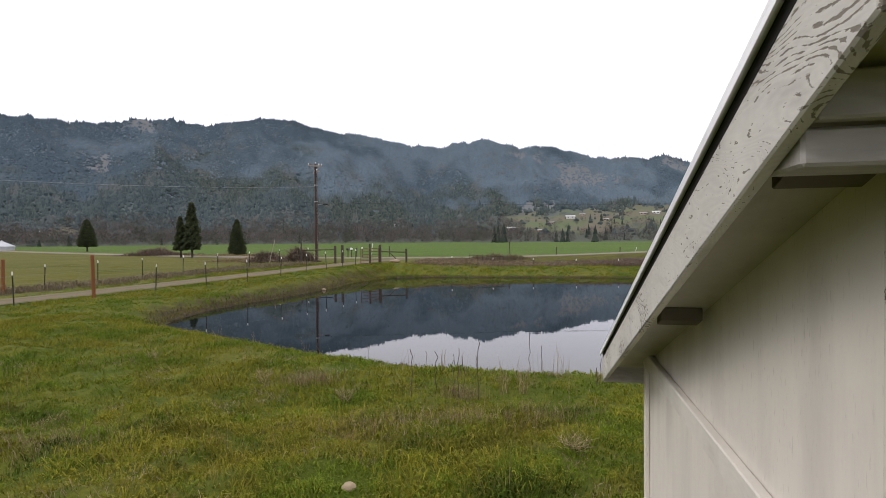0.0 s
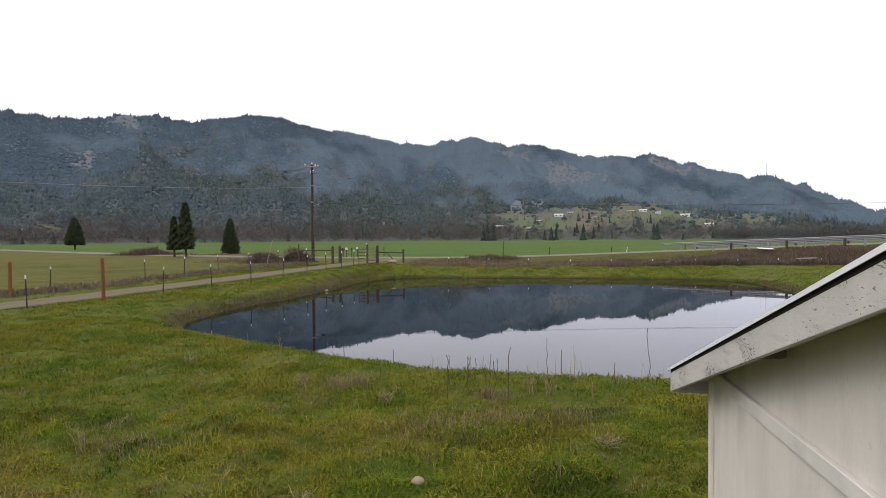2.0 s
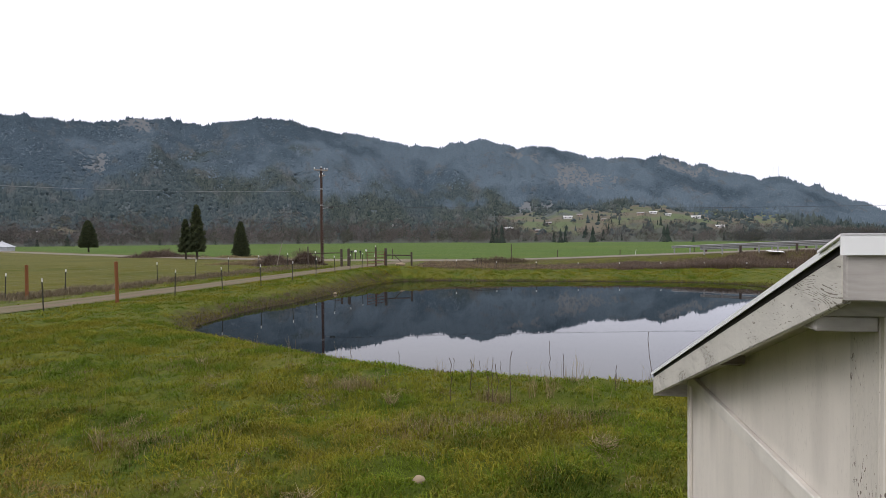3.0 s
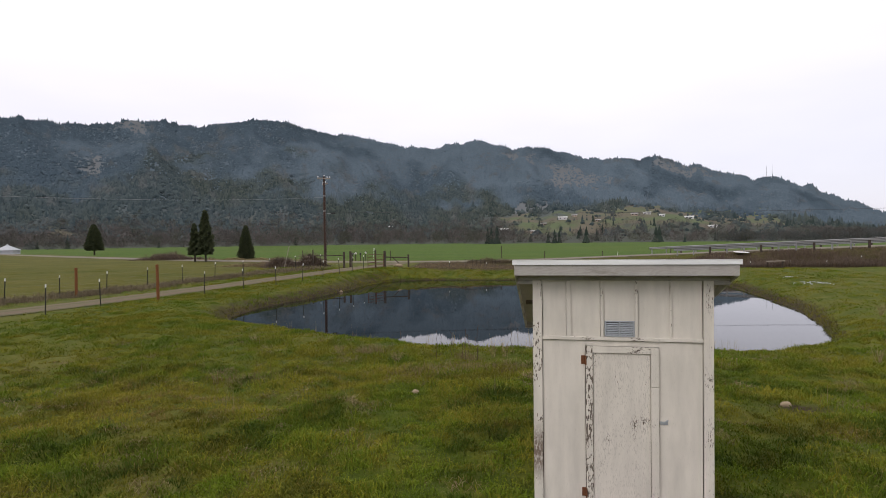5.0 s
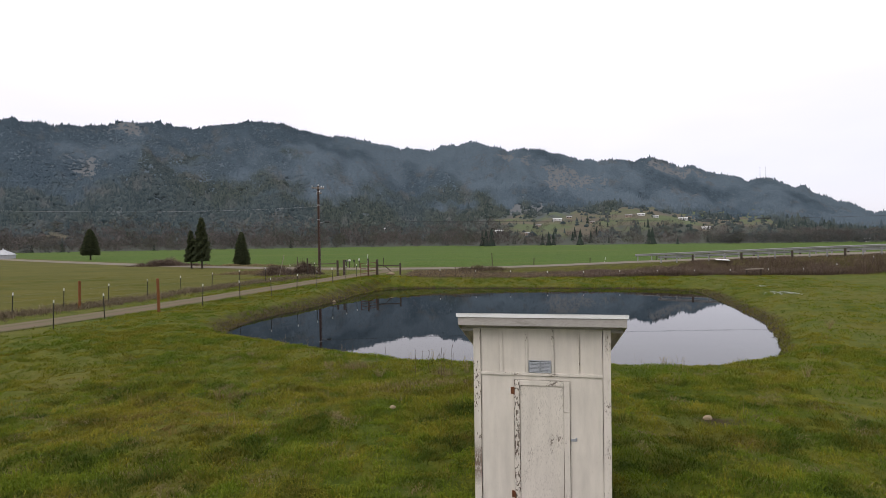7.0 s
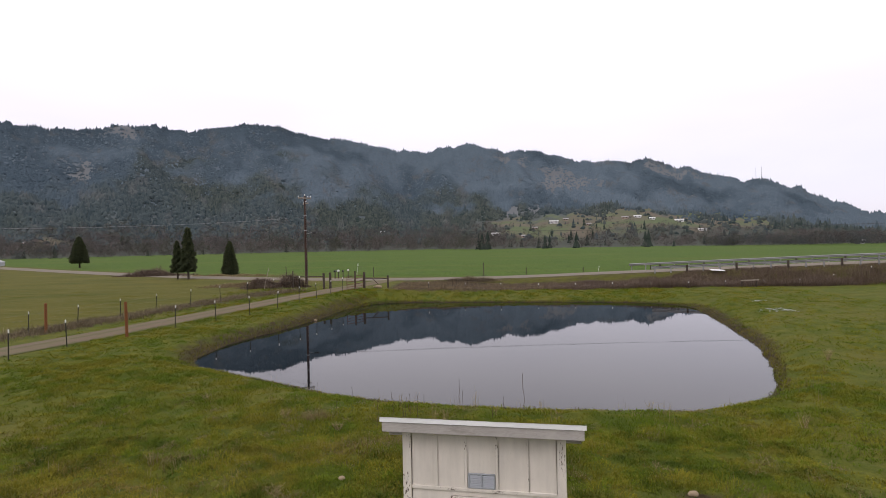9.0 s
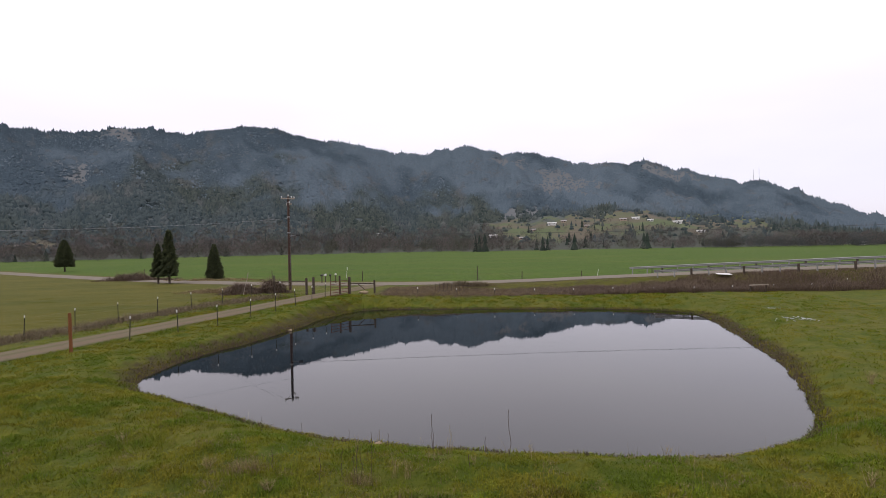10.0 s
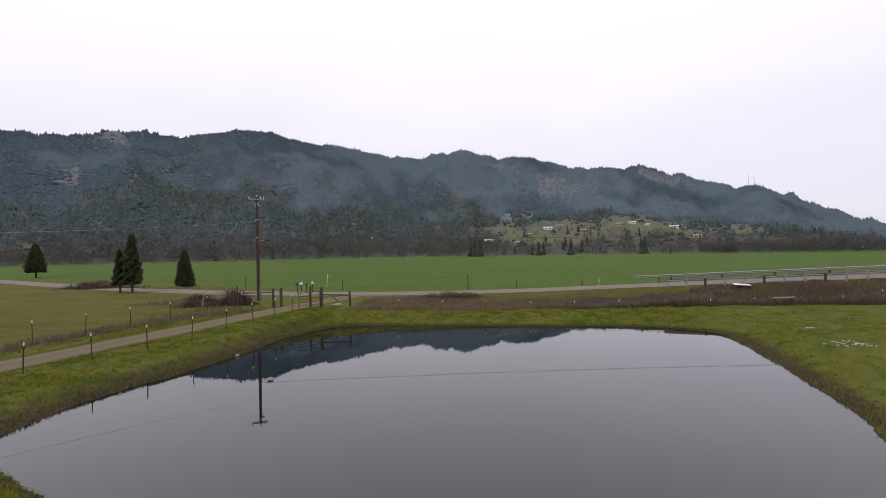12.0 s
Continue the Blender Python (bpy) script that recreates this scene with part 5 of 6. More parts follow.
for k_, (dx, dy, z) in enumerate(((-0.62, 0, 9.45), (0.62, 0, 9.45), (0, 0, 9.6))):
    base = (PX + dx * ARM[0], PY + dx * ARM[1] - 0.14, PZ + z)
    line(sagging(base, (PX - 62, PY + 58, PZ + z + 0.4), 1.5), 0.004, "cable_black", "thin bare power line strung along the road")

# ---- guardrail along the road ----
rail_line = ROAD[(ROAD[:, 0] > 18.5) & (ROAD[:, 0] < 150)]


def guardrail(offset, stretch, label):
    """A corrugated steel barrier on posts, offset sideways from the road's centre line."""
    ln = rail_line[(rail_line[:, 0] >= stretch[0]) & (rail_line[:, 0] <= stretch[1])]
    tg = np.gradient(ln[:, :2], axis=0)
    tg /= np.linalg.norm(tg, axis=1, keepdims=True)
    nr = np.stack([tg[:, 1], -tg[:, 0]], 1)
    path = np.column_stack([ln[:, :2] + nr * offset, ln[:, 2]])
    rail = thing("guardrail", pose(0, 0, 0), label, "guardrail")
    drop = 0.10 if offset > 0 else 0.0
    prof = [(d, h - drop) for d, h in ((0.0, 0.48), (0.05, 0.52), (0.05, 0.555), (0.0, 0.59), (0.0, 0.61), (0.05, 0.645), (0.05, 0.69), (0.0, 0.73))]
    sgn = 1 if offset > 0 else -1
    v = np.concatenate([np.column_stack([path[:, :2] + nr * sgn * (-d), path[:, 2] + h]) for d, h in prof])
    n = len(path)
    f = [(i + a * n, i + 1 + a * n, i + 1 + (a + 1) * n, i + (a + 1) * n) for a in range(len(prof) - 1) for i in range(n - 1)]
    ob = sheet("beam", v, f, M["grey_metal"])
    mod = ob.modifiers.new("thickness", "SOLIDIFY")
    mod.thickness = 0.004
    ob.parent = rail
    tagged(ob, "corrugated galvanised beam")
    seg = np.concatenate([[0], np.cumsum(np.linalg.norm(np.diff(path[:, :2], axis=0), axis=1))])
    pm = mesh_from(box(-0.075, 0.075, -0.09, 0.09, -0.5, 0.66, 0.004), "post", M["post_wood"])
    pg = mesh_from(box(-0.05, 0.05, -0.07, 0.07, -0.5, 0.64, 0.004), "post", M["grey_metal"])
    for i, t in enumerate(np.arange(0.3, seg[-1], 1.5)):
        x, y, z = (float(np.interp(t, seg, path[:, c])) for c in range(3))
        ob = new("post", pm if i % 3 == 2 else pg)
        ob.parent = rail
        a = math.degrees(math.atan2(float(np.interp(t, seg, tg[:, 1])), float(np.interp(t, seg, tg[:, 0]))))
        nx_, ny_ = (float(np.interp(t, seg, nr[:, c])) for c in range(2))
        ob.matrix_local = pose(x + nx_ * sgn * 0.11, y + ny_ * sgn * 0.11, z - 0.02, 0, 0, a)


guardrail(2.9, (20.5, 150), "galvanised guardrail on timber posts along the near road edge")
guardrail(-2.9, (19.0, 150), "galvanised guardrail along the far road edge")

# odds and ends on the bank
board = new("white_board", mesh_from(box(-0.62, 0.62, -0.36, 0.36, -0.015, 0.015, 0.004), "white_board", M["white_box"]))
board.matrix_world = pose(26.5, 46.9, 1.40, 6, 3, -10)
tagged(board, "white board lying on the brambles below the guardrail", "board")
beam_thing = thing("timber_rail", pose(27.3, 42.7, ground_at(27.3, 42.7) - 0.28), "weathered timber rail on two short posts in the brambles", "rail")
part("rail", beam((-0.8, 0, 0.86), (0.8, 0, 0.9), 0.06, 0.09, 0.006), M["arm_wood"], beam_thing)
for x in (-0.65, 0.65):
    part("post", box(x - 0.05, x + 0.05, 0.061, 0.16, -0.6, 0.95, 0.005), M["post_wood"], beam_thing)


# ---- evergreens beyond the drive ----
def cedar(x, y, height, radius, bare, label, seed, n=4600, taper=0.72, lumpy=1.0):
    """A conical evergreen: trunk, limbs and a ragged crown of many small sprays."""
    g = np.random.default_rng(seed)
    z0 = ground_at(x, y)
    tree = thing("cedar_tree", pose(x, y, z0), label, "tree")
    part("trunk", rod((0, 0, -0.2), (0, 0, height * 0.9), 0.05 * radius + 0.1, 0.03, 9), M["post_wood"], tree)
    bm = bmesh.new()
    for i in range(22):
        h = bare + (height * 0.9 - bare) * i / 22
        a = i * 2.4
        reach = radius * 0.8 * (1 - (h - bare) / (height - bare)) ** 0.8
        rod((0, 0, h), (reach * math.cos(a), reach * math.sin(a), h + 0.1 * reach), 0.035, 0.01, 5, bm)
    part("limbs", bm, M["post_wood"], tree)
    u = g.uniform(0, 1, n) ** 1.35
    a = g.uniform(0, 2 * np.pi, n)
    lump = 1 + lumpy * (0.30 * np.sin(a * 3 + 9 * u + seed) + 0.34 * np.sin(a * 4 - 30 * u)) + 0.12 * g.normal(size=n)
    prof = np.where(u < 0.12, 0.75 + 2.1 * u, 1.0) * (1 - u) ** taper
    r = radius * prof * lump * g.uniform(0.55, 1.0, n) ** 0.4
    c = np.stack([r * np.cos(a), r * np.sin(a), bare + (height - bare) * u - 0.10 * r], 1)
    out = np.stack([np.cos(a), np.sin(a), 0.25 + 0 * a], 1)
    side = np.stack([-np.sin(a), np.cos(a), 0 * a], 1)
    s = height * 0.028 * g.uniform(0.6, 1.4, (n, 1))
    tip = c + out * s * 1.1 + np.array([0, 0, -0.25]) * s + g.normal(size=(n, 3)) * 0.3 * s
    v = np.concatenate([c - side * s * 0.7, c + side * s * 0.7, tip, c + np.array([0, 0, 0.9]) * s])
    k_ = np.arange(n)
    f = np.concatenate([np.stack([k_, k_ + n, k_ + 2 * n], 1), np.stack([k_, k_ + 3 * n, k_ + 2 * n], 1), np.stack([k_ + n, k_ + 3 * n, k_ + 2 * n], 1)])
    crown = sheet("crown", v, f, M["cedar"])
    crown.parent = tree
    return tree


cedar(-84.8, 113.2, 7.0, 1.78, 1.2, "dark round-topped evergreen with a bare foot at the field edge", 1, 6400, 0.58, 0.3)
cedar(-35.7, 64.0, 5.0, 0.62, 0.95, "slim dark evergreen at the drive bend", 2)
cedar(-34.1, 63.7, 6.7, 0.80, 1.05, "tall pointed dark evergreen at the drive bend", 3)
cedar(-32.0, 71.6, 4.95, 1.08, 0.05, "dense cone-shaped evergreen branching to the ground", 4, 5600, 0.62, 0.35)

# ---- far houses ----
def house(az, r, w, d, h, wall, label, lift=0.0, turn=0.0):
    a = radians(az)
    w, d, h = 0.55 * w, 0.6 * d, 0.55 * h
    x, y = r * math.sin(a), r * math.cos(a)
    z = float(hill(np.array([az]), np.array([r]))[0]) + lift
    ob = thing("farm_house", pose(x, y, z, 0, 0, -az + turn), label, "house", "houses on the lower slope")
    part("wall", box(-w / 2, w / 2, -d / 2, d / 2, -4, h, 0.0), M[wall], ob)
    bm = bmesh.new()
    e = 0.5
    pts = [(-w / 2 - e, -d / 2 - e, h), (w / 2 + e, -d / 2 - e, h), (w / 2 + e, d / 2 + e, h), (-w / 2 - e, d / 2 + e, h), (-w / 2 - e, 0, h + d * 0.20), (w / 2 + e, 0, h + d * 0.20)]
    v = [bm.verts.new(p) for p in pts]
    for f in ((0, 1, 5, 4), (2, 3, 4, 5), (0, 4, 3), (1, 2, 5), (0, 3, 2, 1)):
        bm.faces.new([v[i] for i in f])
    part("roof", bm, M["house_white" if wall == "house_white" else "house_roof"], ob)
    for i in range(max(2, int(w / 4))):
        x = -w / 2 + (i + 0.5) * w / max(2, int(w / 4))
        part("window", box(x - 0.7, x + 0.7, -d / 2 - 0.05, -d / 2 - 0.01, h * 0.35, h * 0.75, 0.0), M["glass_dark"], ob)


for az, r, w, d, h, wall in ((4.4, 470, 13, 8, 3.2, "house_white"), (8.6, 520, 9, 7, 3.0, "house_tan"), (10.6, 560, 16, 9, 3.4, "house_white"), (11.8, 600, 10, 8, 3.2, "house_tan"),
                             (14.2, 540, 8, 6, 3.0, "house_tan"), (17.8, 590, 12, 8, 3.4, "house_tan"), (19.0, 620, 14, 8, 3.2, "house_white"), (20.4, 600, 10, 7, 3.2, "house_white"), (22.9, 620, 16, 9, 3.4, "house_white"),
                             (25.0, 520, 12, 7, 3.0, "house_white"), (-8.0, 560, 7, 6, 3.2, "house_white"), (-40.0, 480, 9, 7, 3.2, "house_tan"), (7.6, 440, 11, 7, 3.0, "house_tan"), (37.6, 330, 4, 3.5, 2.8, "house_white")):
    house(az, r, w, d, h, wall, "pale house with a pitched roof among bare trees" if wall == "house_white" else "tan farm house with a pitched roof among bare trees")

pavilion = thing("pavilion_tent", pose(-124.0, 134, ground_at(-124, 134) - 0.45, 0, 0, 20) @ Matrix.Diagonal((0.8, 0.8, 0.9, 1)), "white pavilion with a peaked roof at the far field corner", "tent")
part("wall", box(-2.6, 2.6, -2.6, 2.6, -0.3, 1.7, 0.0), M["canvas"], pavilion)
bm = bmesh.new()
bmesh.ops.create_cone(bm, cap_ends=True, segments=4, radius1=4.1, radius2=0.4, depth=1.5, matrix=Matrix.Translation((0, 0, 2.45)) @ Matrix.Rotation(radians(45), 4, "Z"))
part("roof", bm, M["canvas"], pavilion)
part("peak", rod((0, 0, 3.15), (0, 0, 3.6), 0.4, 0.15, 8), M["canvas"], pavilion)
for az in (29.3, 29.75):
    x, y = CREST * math.sin(radians(az)), CREST * math.cos(radians(az))
    z = float(hill(np.array([az]), np.array([CREST]))[0])
    tagged(new("radio_mast", mesh_from(rod((x, y, z - 5), (x, y, z + 38), 0.45, 0.25, 6), "radio_mast", M["grey_metal"])), "thin radio mast on the ridge", "mast", "masts on the ridge")


# ---- grass, weeds and brambles ----
def blades(x, y, h, w, lean, material, name, curl=0.5, z=None, aim=None, tuft=None):
    """Bent grass blades: a quad and a tip each, all in one mesh of triangles."""
    n = len(x)
    z = ground(x, y) - 0.01 if z is None else z
    a = rng.uniform(0, 2 * np.pi, n)
    b = rng.uniform(0, 2 * np.pi, n) if aim is None else aim
    side = np.stack([np.cos(a), np.sin(a), 0 * a], 1) * (w / 2)[:, None]
    out = np.stack([np.cos(b), np.sin(b), 0 * b], 1)
    root = np.stack([x, y, z], 1)
    mid = root + out * (h * lean * 0.35)[:, None]
    mid[:, 2] += h * 0.6
    tip = root + out * (h * lean)[:, None]
    tip[:, 2] += h * (1 - curl * lean * 0.6)
    v = np.concatenate([root - side, root + side, mid - side * 0.75, mid + side * 0.75, tip])
    k = np.arange(n)
    f = np.concatenate([np.stack([k, k + n, k + 2 * n], 1), np.stack([k + n, k + 3 * n, k + 2 * n], 1), np.stack([k + 2 * n, k + 3 * n, k + 4 * n], 1)])
    ob = sheet(name, v, f, M[material])
    if tuft is not None:
        ob.data.color_attributes.new("tuft", "FLOAT_COLOR", "POINT").data.foreach_set("color", np.tile(tuft, (5, 1)).astype(np.float32).ravel())
    return ob


def scatter(n, x0, x1, y0, y1):
    return rng.uniform(x0, x1, n), rng.uniform(y0, y1, n)


def lawn_mask(x, y, margin=0.05):
    """Where meadow grass grows: off the water, the drive, the road, the shed and the mud."""
    sd = shore_distance(x, y)
    ok = sd > margin + (0.60 + 0.9 * smoothstep(-4, -7, x)) * smoothstep(13, 20, y) * (1 - smoothstep(32, 37, y)) * rng.uniform(0, 1, len(x)) ** 1.5
    d, _ = along(x, y, DRIVE)
    ok &= d > DRIVE_HALF + 0.1 * rng.uniform(-4.5, 1.5, len(x))
    c, s_ = math.cos(radians(-SHED_TURN)), math.sin(radians(-SHED_TURN))
    lx, ly = c * (x - SHED_X) - s_ * (y - SHED_Y), s_ * (x - SHED_X) + c * (y - SHED_Y)
    ok &= ~((np.abs(lx) < HALF + 0.02) & (ly > -0.03) & (ly < DEEP + 0.02))
    mud = ((x - 1.66) / 0.50) ** 2 + ((y - 0.05) / 0.80) ** 2 + 0.5 * value_noise(x * 3.5, y * 3.5, 23)
    ok &= mud > rng.uniform(0.6, 1.2, len(x))
    rut = ((x - 5.6) / 0.75) ** 2 + ((y - 4.35) / 0.32) ** 2
    ok &= rut > rng.uniform(-0.5, 1.6, len(x))
    return ok


def tussock(x, y):
    """How tall and thick the grass stands, in clumps."""
    t = 0.52 + 0.70 * fractal(x * 0.8, y * 0.8, 3, 91) + 0.70 * fractal(x * 2.1, y * 2.6, 2, 95)
    return np.clip(t, 0.15, 1.6)


def tuft_tones(x, y, n):
    """A tone for each tuft: lightness, yellowing, deadness."""
    clump = 0.5 + 0.75 * fractal(x * 1.7, y * 2.3, 2, 97)
    far = smoothstep(1.0, 5.0, y)
    worn = np.exp(-(((x + 5.4) / 2.2) ** 2 + ((y - 4.6) / 1.3) ** 2)) + 0.7 * np.exp(-(((x + 1.2) / 1.6) ** 2 + ((y - 6.6) / 0.9) ** 2))
    light = 0.3 * rng.uniform(0, 1, n) + 0.9 * clump - 0.2 + 0.14 * far + 0.15 * worn
    return np.stack([np.clip(light, 0, 1), np.clip(rng.uniform(-0.2, 0.8, n) + 0.22 * far + 0.8 * worn, 0, 1.5), np.clip(rng.uniform(0, 1, n) ** 1.5 + 0.35 * worn, 0, 1.2), np.ones(n)], 1)


def tufted(n, per, region, hh, ww, spread, material="grass_far"):
    """Tussocks: curled blades that fall outwards from many tuft centres, each tuft combed its own way."""
    cx, cy = scatter(n, *region)
    t = tussock(cx, cy)
    ok = lawn_mask(cx, cy, 0.0) & (rng.uniform(0.0, 1.0, n) < t + 0.35)
    cx, cy, t = cx[ok], cy[ok], t[ok]
    tones = tuft_tones(cx, cy, len(cx))
    big = rng.uniform(0.6, 1.45, len(cx)) * (0.6 + 0.55 * t)
    comb = rng.uniform(0, 2 * np.pi, len(cx))
    i = np.repeat(np.arange(len(cx)), per)
    a, q = rng.uniform(0, 2 * np.pi, len(i)), np.sqrt(rng.uniform(0, 1, len(i)))
    x, y = cx[i] + np.cos(a) * q * spread * big[i], cy[i] + np.sin(a) * q * spread * big[i]
    ok = lawn_mask(x, y, 0.02)
    x, y, a, q, i = x[ok], y[ok], a[ok], q[ok], i[ok]
    h = hh * big[i] * (1.1 - 0.4 * q) * rng.uniform(0.55, 1.25, len(i)) * (0.6 + 0.4 * smoothstep(0.0, 0.8, shore_distance(x, y)))
    aim = np.where(rng.uniform(0, 1, len(i)) < 0.5, a, comb[i]) + rng.normal(size=len(i)) * 0.5
    ob = blades(x, y, h, ww * rng.uniform(0.6, 1.4, len(i)), 0.35 + 0.85 * q * rng.uniform(0.5, 1.5, len(i)), material, "meadow_grass", 1.0, None, aim, tones[i])
    return tagged(ob, "tussocky green and yellowed winter grass round the pond", "grass", kind="stuff")


# close sward in front of the pond, thinner with distance
tufted(8200, 38, (-9, 8.5, -1.6, 7.5), 0.115, 0.0120, 0.165, "grass")
tufted(9000, 20, (-15, 14, 6.5, 17), 0.115, 0.017, 0.19)
tufted(7500, 11, (-17, -6.0, 14, 44), 0.11, 0.027, 0.24)
tufted(7500, 11, (9, 30, 8, 44), 0.11, 0.028, 0.24)
tufted(3000, 12, (-8, 19, 37.5, 43.0), 0.12, 0.028, 0.2)
tufted(3000, 12, (-26, -12, 0, 15), 0.13, 0.022, 0.18)
tufted(1500, 20, (-14, -9, -1, 7), 0.115, 0.016, 0.19, "grass")
tufted(5600, 16, (-12, 12, -11, -1.4), 0.115, 0.018, 0.21, "grass")
tufted(3000, 14, (8, 24, -2, 10), 0.12, 0.018, 0.17)
tufted(2200, 10, (-19.5, -10, 16, 46), 0.12, 0.025, 0.17)
x, y = scatter(110000, -9, 8.5, -1.6, 9)
ok = lawn_mask(x, y)
x, y = x[ok], y[ok]
ob = blades(x, y, rng.uniform(0.03, 0.075, len(x)), rng.uniform(0.006, 0.012, len(x)), rng.uniform(0.3, 1.3, len(x)), "grass", "short_grass", 0.9, None, None, 0.45 * tuft_tones(x, y, len(x)) + 0.22)
tagged(ob, "short green grass between the tussocks", "grass", kind="stuff")

# short ragged growth hanging over the water's edge
n = 26000
i = rng.integers(0, len(SHORELINE), n)
u = rng.uniform(0, 1, n)[:, None]
edge_xy = SHORELINE[i] * (1 - u) + SHORELINE[(i + 1) % len(SHORELINE)] * u
edge_xy += rng.normal(size=(n, 2)) * (0.12 + 0.24 * smoothstep(13, 20, edge_xy[:, 1]) * (1 - smoothstep(32, 37, edge_xy[:, 1])))[:, None]
keep = shore_distance(edge_xy[:, 0], edge_xy[:, 1]) > -0.06
edge_xy = edge_xy[keep]
x, y = edge_xy[:, 0], edge_xy[:, 1]
n = len(x)
sel = rng.uniform(0, 1, n) < 0.55 - 0.35 * smoothstep(32, 37, y)
for mask_, mat_, name_, lab_ in ((sel, "bank_dead", "bank_stubble", "dark brown dead growth along the water's edge"), (~sel, "grass_far", "bank_grass", "short grass hanging over the water's edge")):
    m_ = mask_.sum()
    ob = blades(x[mask_], y[mask_], rng.uniform(0.05, 0.20, m_), rng.uniform(0.01, 0.03, m_), rng.uniform(0.3, 1.4, m_), mat_, name_, 0.8, None, None, tuft_tones(x[mask_], y[mask_], m_))
    tagged(ob, lab_, "grass", kind="stuff")

# tall dead stems along the near bank and dry tufts in the meadow
cx, cy = scatter(170, -9, 14, 4, 13)
keep = lawn_mask(cx, cy, 0.1) & (rng.uniform(0, 1, 170) < 0.25 + 0.75 * np.exp(-((shore_distance(cx, cy) - 0.9) / 1.0) ** 2))
cx, cy = cx[keep], cy[keep]
per = 9
x = np.repeat(cx, per) + rng.normal(size=len(cx) * per) * 0.10
y = np.repeat(cy, per) + rng.normal(size=len(cx) * per) * 0.10
ok = shore_distance(x, y) > 0.05
x, y = x[ok], y[ok]
ob = blades(x, y, rng.uniform(0.12, 0.50, len(x)), np.full(len(x), 0.005), rng.uniform(0.0, 0.45, len(x)), "brown_weed", "dead_stems", 0.2)
tagged(ob, "thin dry weed stems standing along the pond bank", "weeds", kind="stuff")
cx, cy = scatter(230, -10, 9, 1.0, 11)
keep = lawn_mask(cx, cy, 0.6)
cx, cy = cx[keep], cy[keep]
per = 55
x = np.repeat(cx, per) + rng.normal(size=len(cx) * per) * 0.13
y = np.repeat(cy, per) + rng.normal(size=len(cx) * per) * 0.11
ok = lawn_mask(x, y, 0.2)
x, y = x[ok], y[ok]
ob = blades(x, y, rng.uniform(0.05, 0.14, len(x)), np.full(len(x), 0.007), rng.uniform(0.6, 1.5, len(x)), "brown_weed", "dry_tufts", 1.0)
tagged(ob, "flattened straw-brown tufts among the green grass", "weeds", kind="stuff")


def bush(x, y, h, spread, n, label, seed, name="dead_weed"):
    """A small leafless weed: thin branching stems."""
    g = np.random.default_rng(seed)
    bm = bmesh.new()
    for _ in range(n):
        a, l = g.uniform(0, 6.28), h * g.uniform(0.5, 1.0)
        p0 = Vector((g.normal() * 0.03, g.normal() * 0.03, -0.02))
        p1 = p0 + Vector((math.cos(a) * spread * 0.35, math.sin(a) * spread * 0.35, l * 0.6))
        p2 = p1 + Vector((math.cos(a + g.normal()) * spread * 0.4, math.sin(a + g.normal()) * spread * 0.4, l * 0.4))
        rod(p0, p1, 0.004, 0.003, 4, bm)
        rod(p1, p2, 0.003, 0.0012, 4, bm)
        for s in (-1, 1):
            rod(p1, p1 + Vector((math.cos(a + s) * spread * 0.3, math.sin(a + s) * spread * 0.3, l * 0.22)), 0.0025, 0.001, 4, bm)
    ob = new(name, mesh_from(bm, name, M["straw"]))
    ob.matrix_world = pose(x, y, ground_at(x, y))
    return tagged(ob, label, "weed", "dead weeds in the meadow")


for i, (x, y, h, s, n) in enumerate(((-5.1, 5.9, 0.42, 0.16, 10), (-3.3, 9.0, 0.3, 0.22, 26), (-1.65, 7.9, 0.28, 0.22, 26), (0.72, 8.4, 0.62, 0.12, 10), (0.98, 8.3, 0.48, 0.15, 14), (1.75, 10.2, 0.72, 0.06, 3), (3.55, 9.6, 0.8, 0.08, 3), (2.3, 9.0, 0.30, 0.12, 8),
                               (-6.2, 10.6, 0.3, 0.18, 16), (-0.3, 9.8, 0.5, 0.08, 5), (6.4, 9.3, 0.4, 0.12, 8), (9.6, 7.9, 0.45, 0.2, 16), (14.6, 14.4, 0.5, 0.3, 24), (-2.1, 4.6, 0.2, 0.25, 30), (1.3, 6.1, 0.22, 0.3, 34))):
    bush(x, y, h, s, n, "brown leafless weed standing in the grass", 100 + i)

# single dead stalks, upright and a little crooked, along the near bank
def stalk(x, y, h, crook, seed):
    g = np.random.default_rng(seed)
    z = ground_at(x, y)
    points = [(x + crook * h * g.normal() * (u > 0), y + crook * h * g.normal() * (u > 0), z - 0.03 + h * u) for u in np.linspace(0, 1, 8)]
    tagged(strand("dead_stalk", points, 0.0055, M["dark_stem"]), "thin dark dead stalk standing on the pond bank", "weed", "dead stalks on the bank")


for i, (x, y, h, c) in enumerate(((0.01, 8.17, 0.78, 0.02), (-0.06, 8.23, 0.57, 0.02), (0.08, 8.2, 0.66, 0.02), (0.31, 8.11, 0.92, 0.012), (-0.68, 8.02, 0.80, 0.02), (1.34, 10.7, 0.88, 0.018), (3.12, 9.8, 1.05, 0.016), (-3.1, 11.5, 0.42, 0.02), (-1.93, 11.1, 0.4, 0.02),
                                 (-0.14, 10.8, 0.36, 0.02), (1.43, 9.6, 0.57, 0.02), (2.19, 8.77, 0.36, 0.02), (-0.35, 8.41, 0.66, 0.02), (-1.88, 8.83, 0.48, 0.02), (2.6, 10.2, 0.4, 0.02), (-0.7, 10.9, 0.4, 0.02), (0.3, 10.6, 0.34, 0.02))):
    stalk(x, y, h, c, 300 + i)

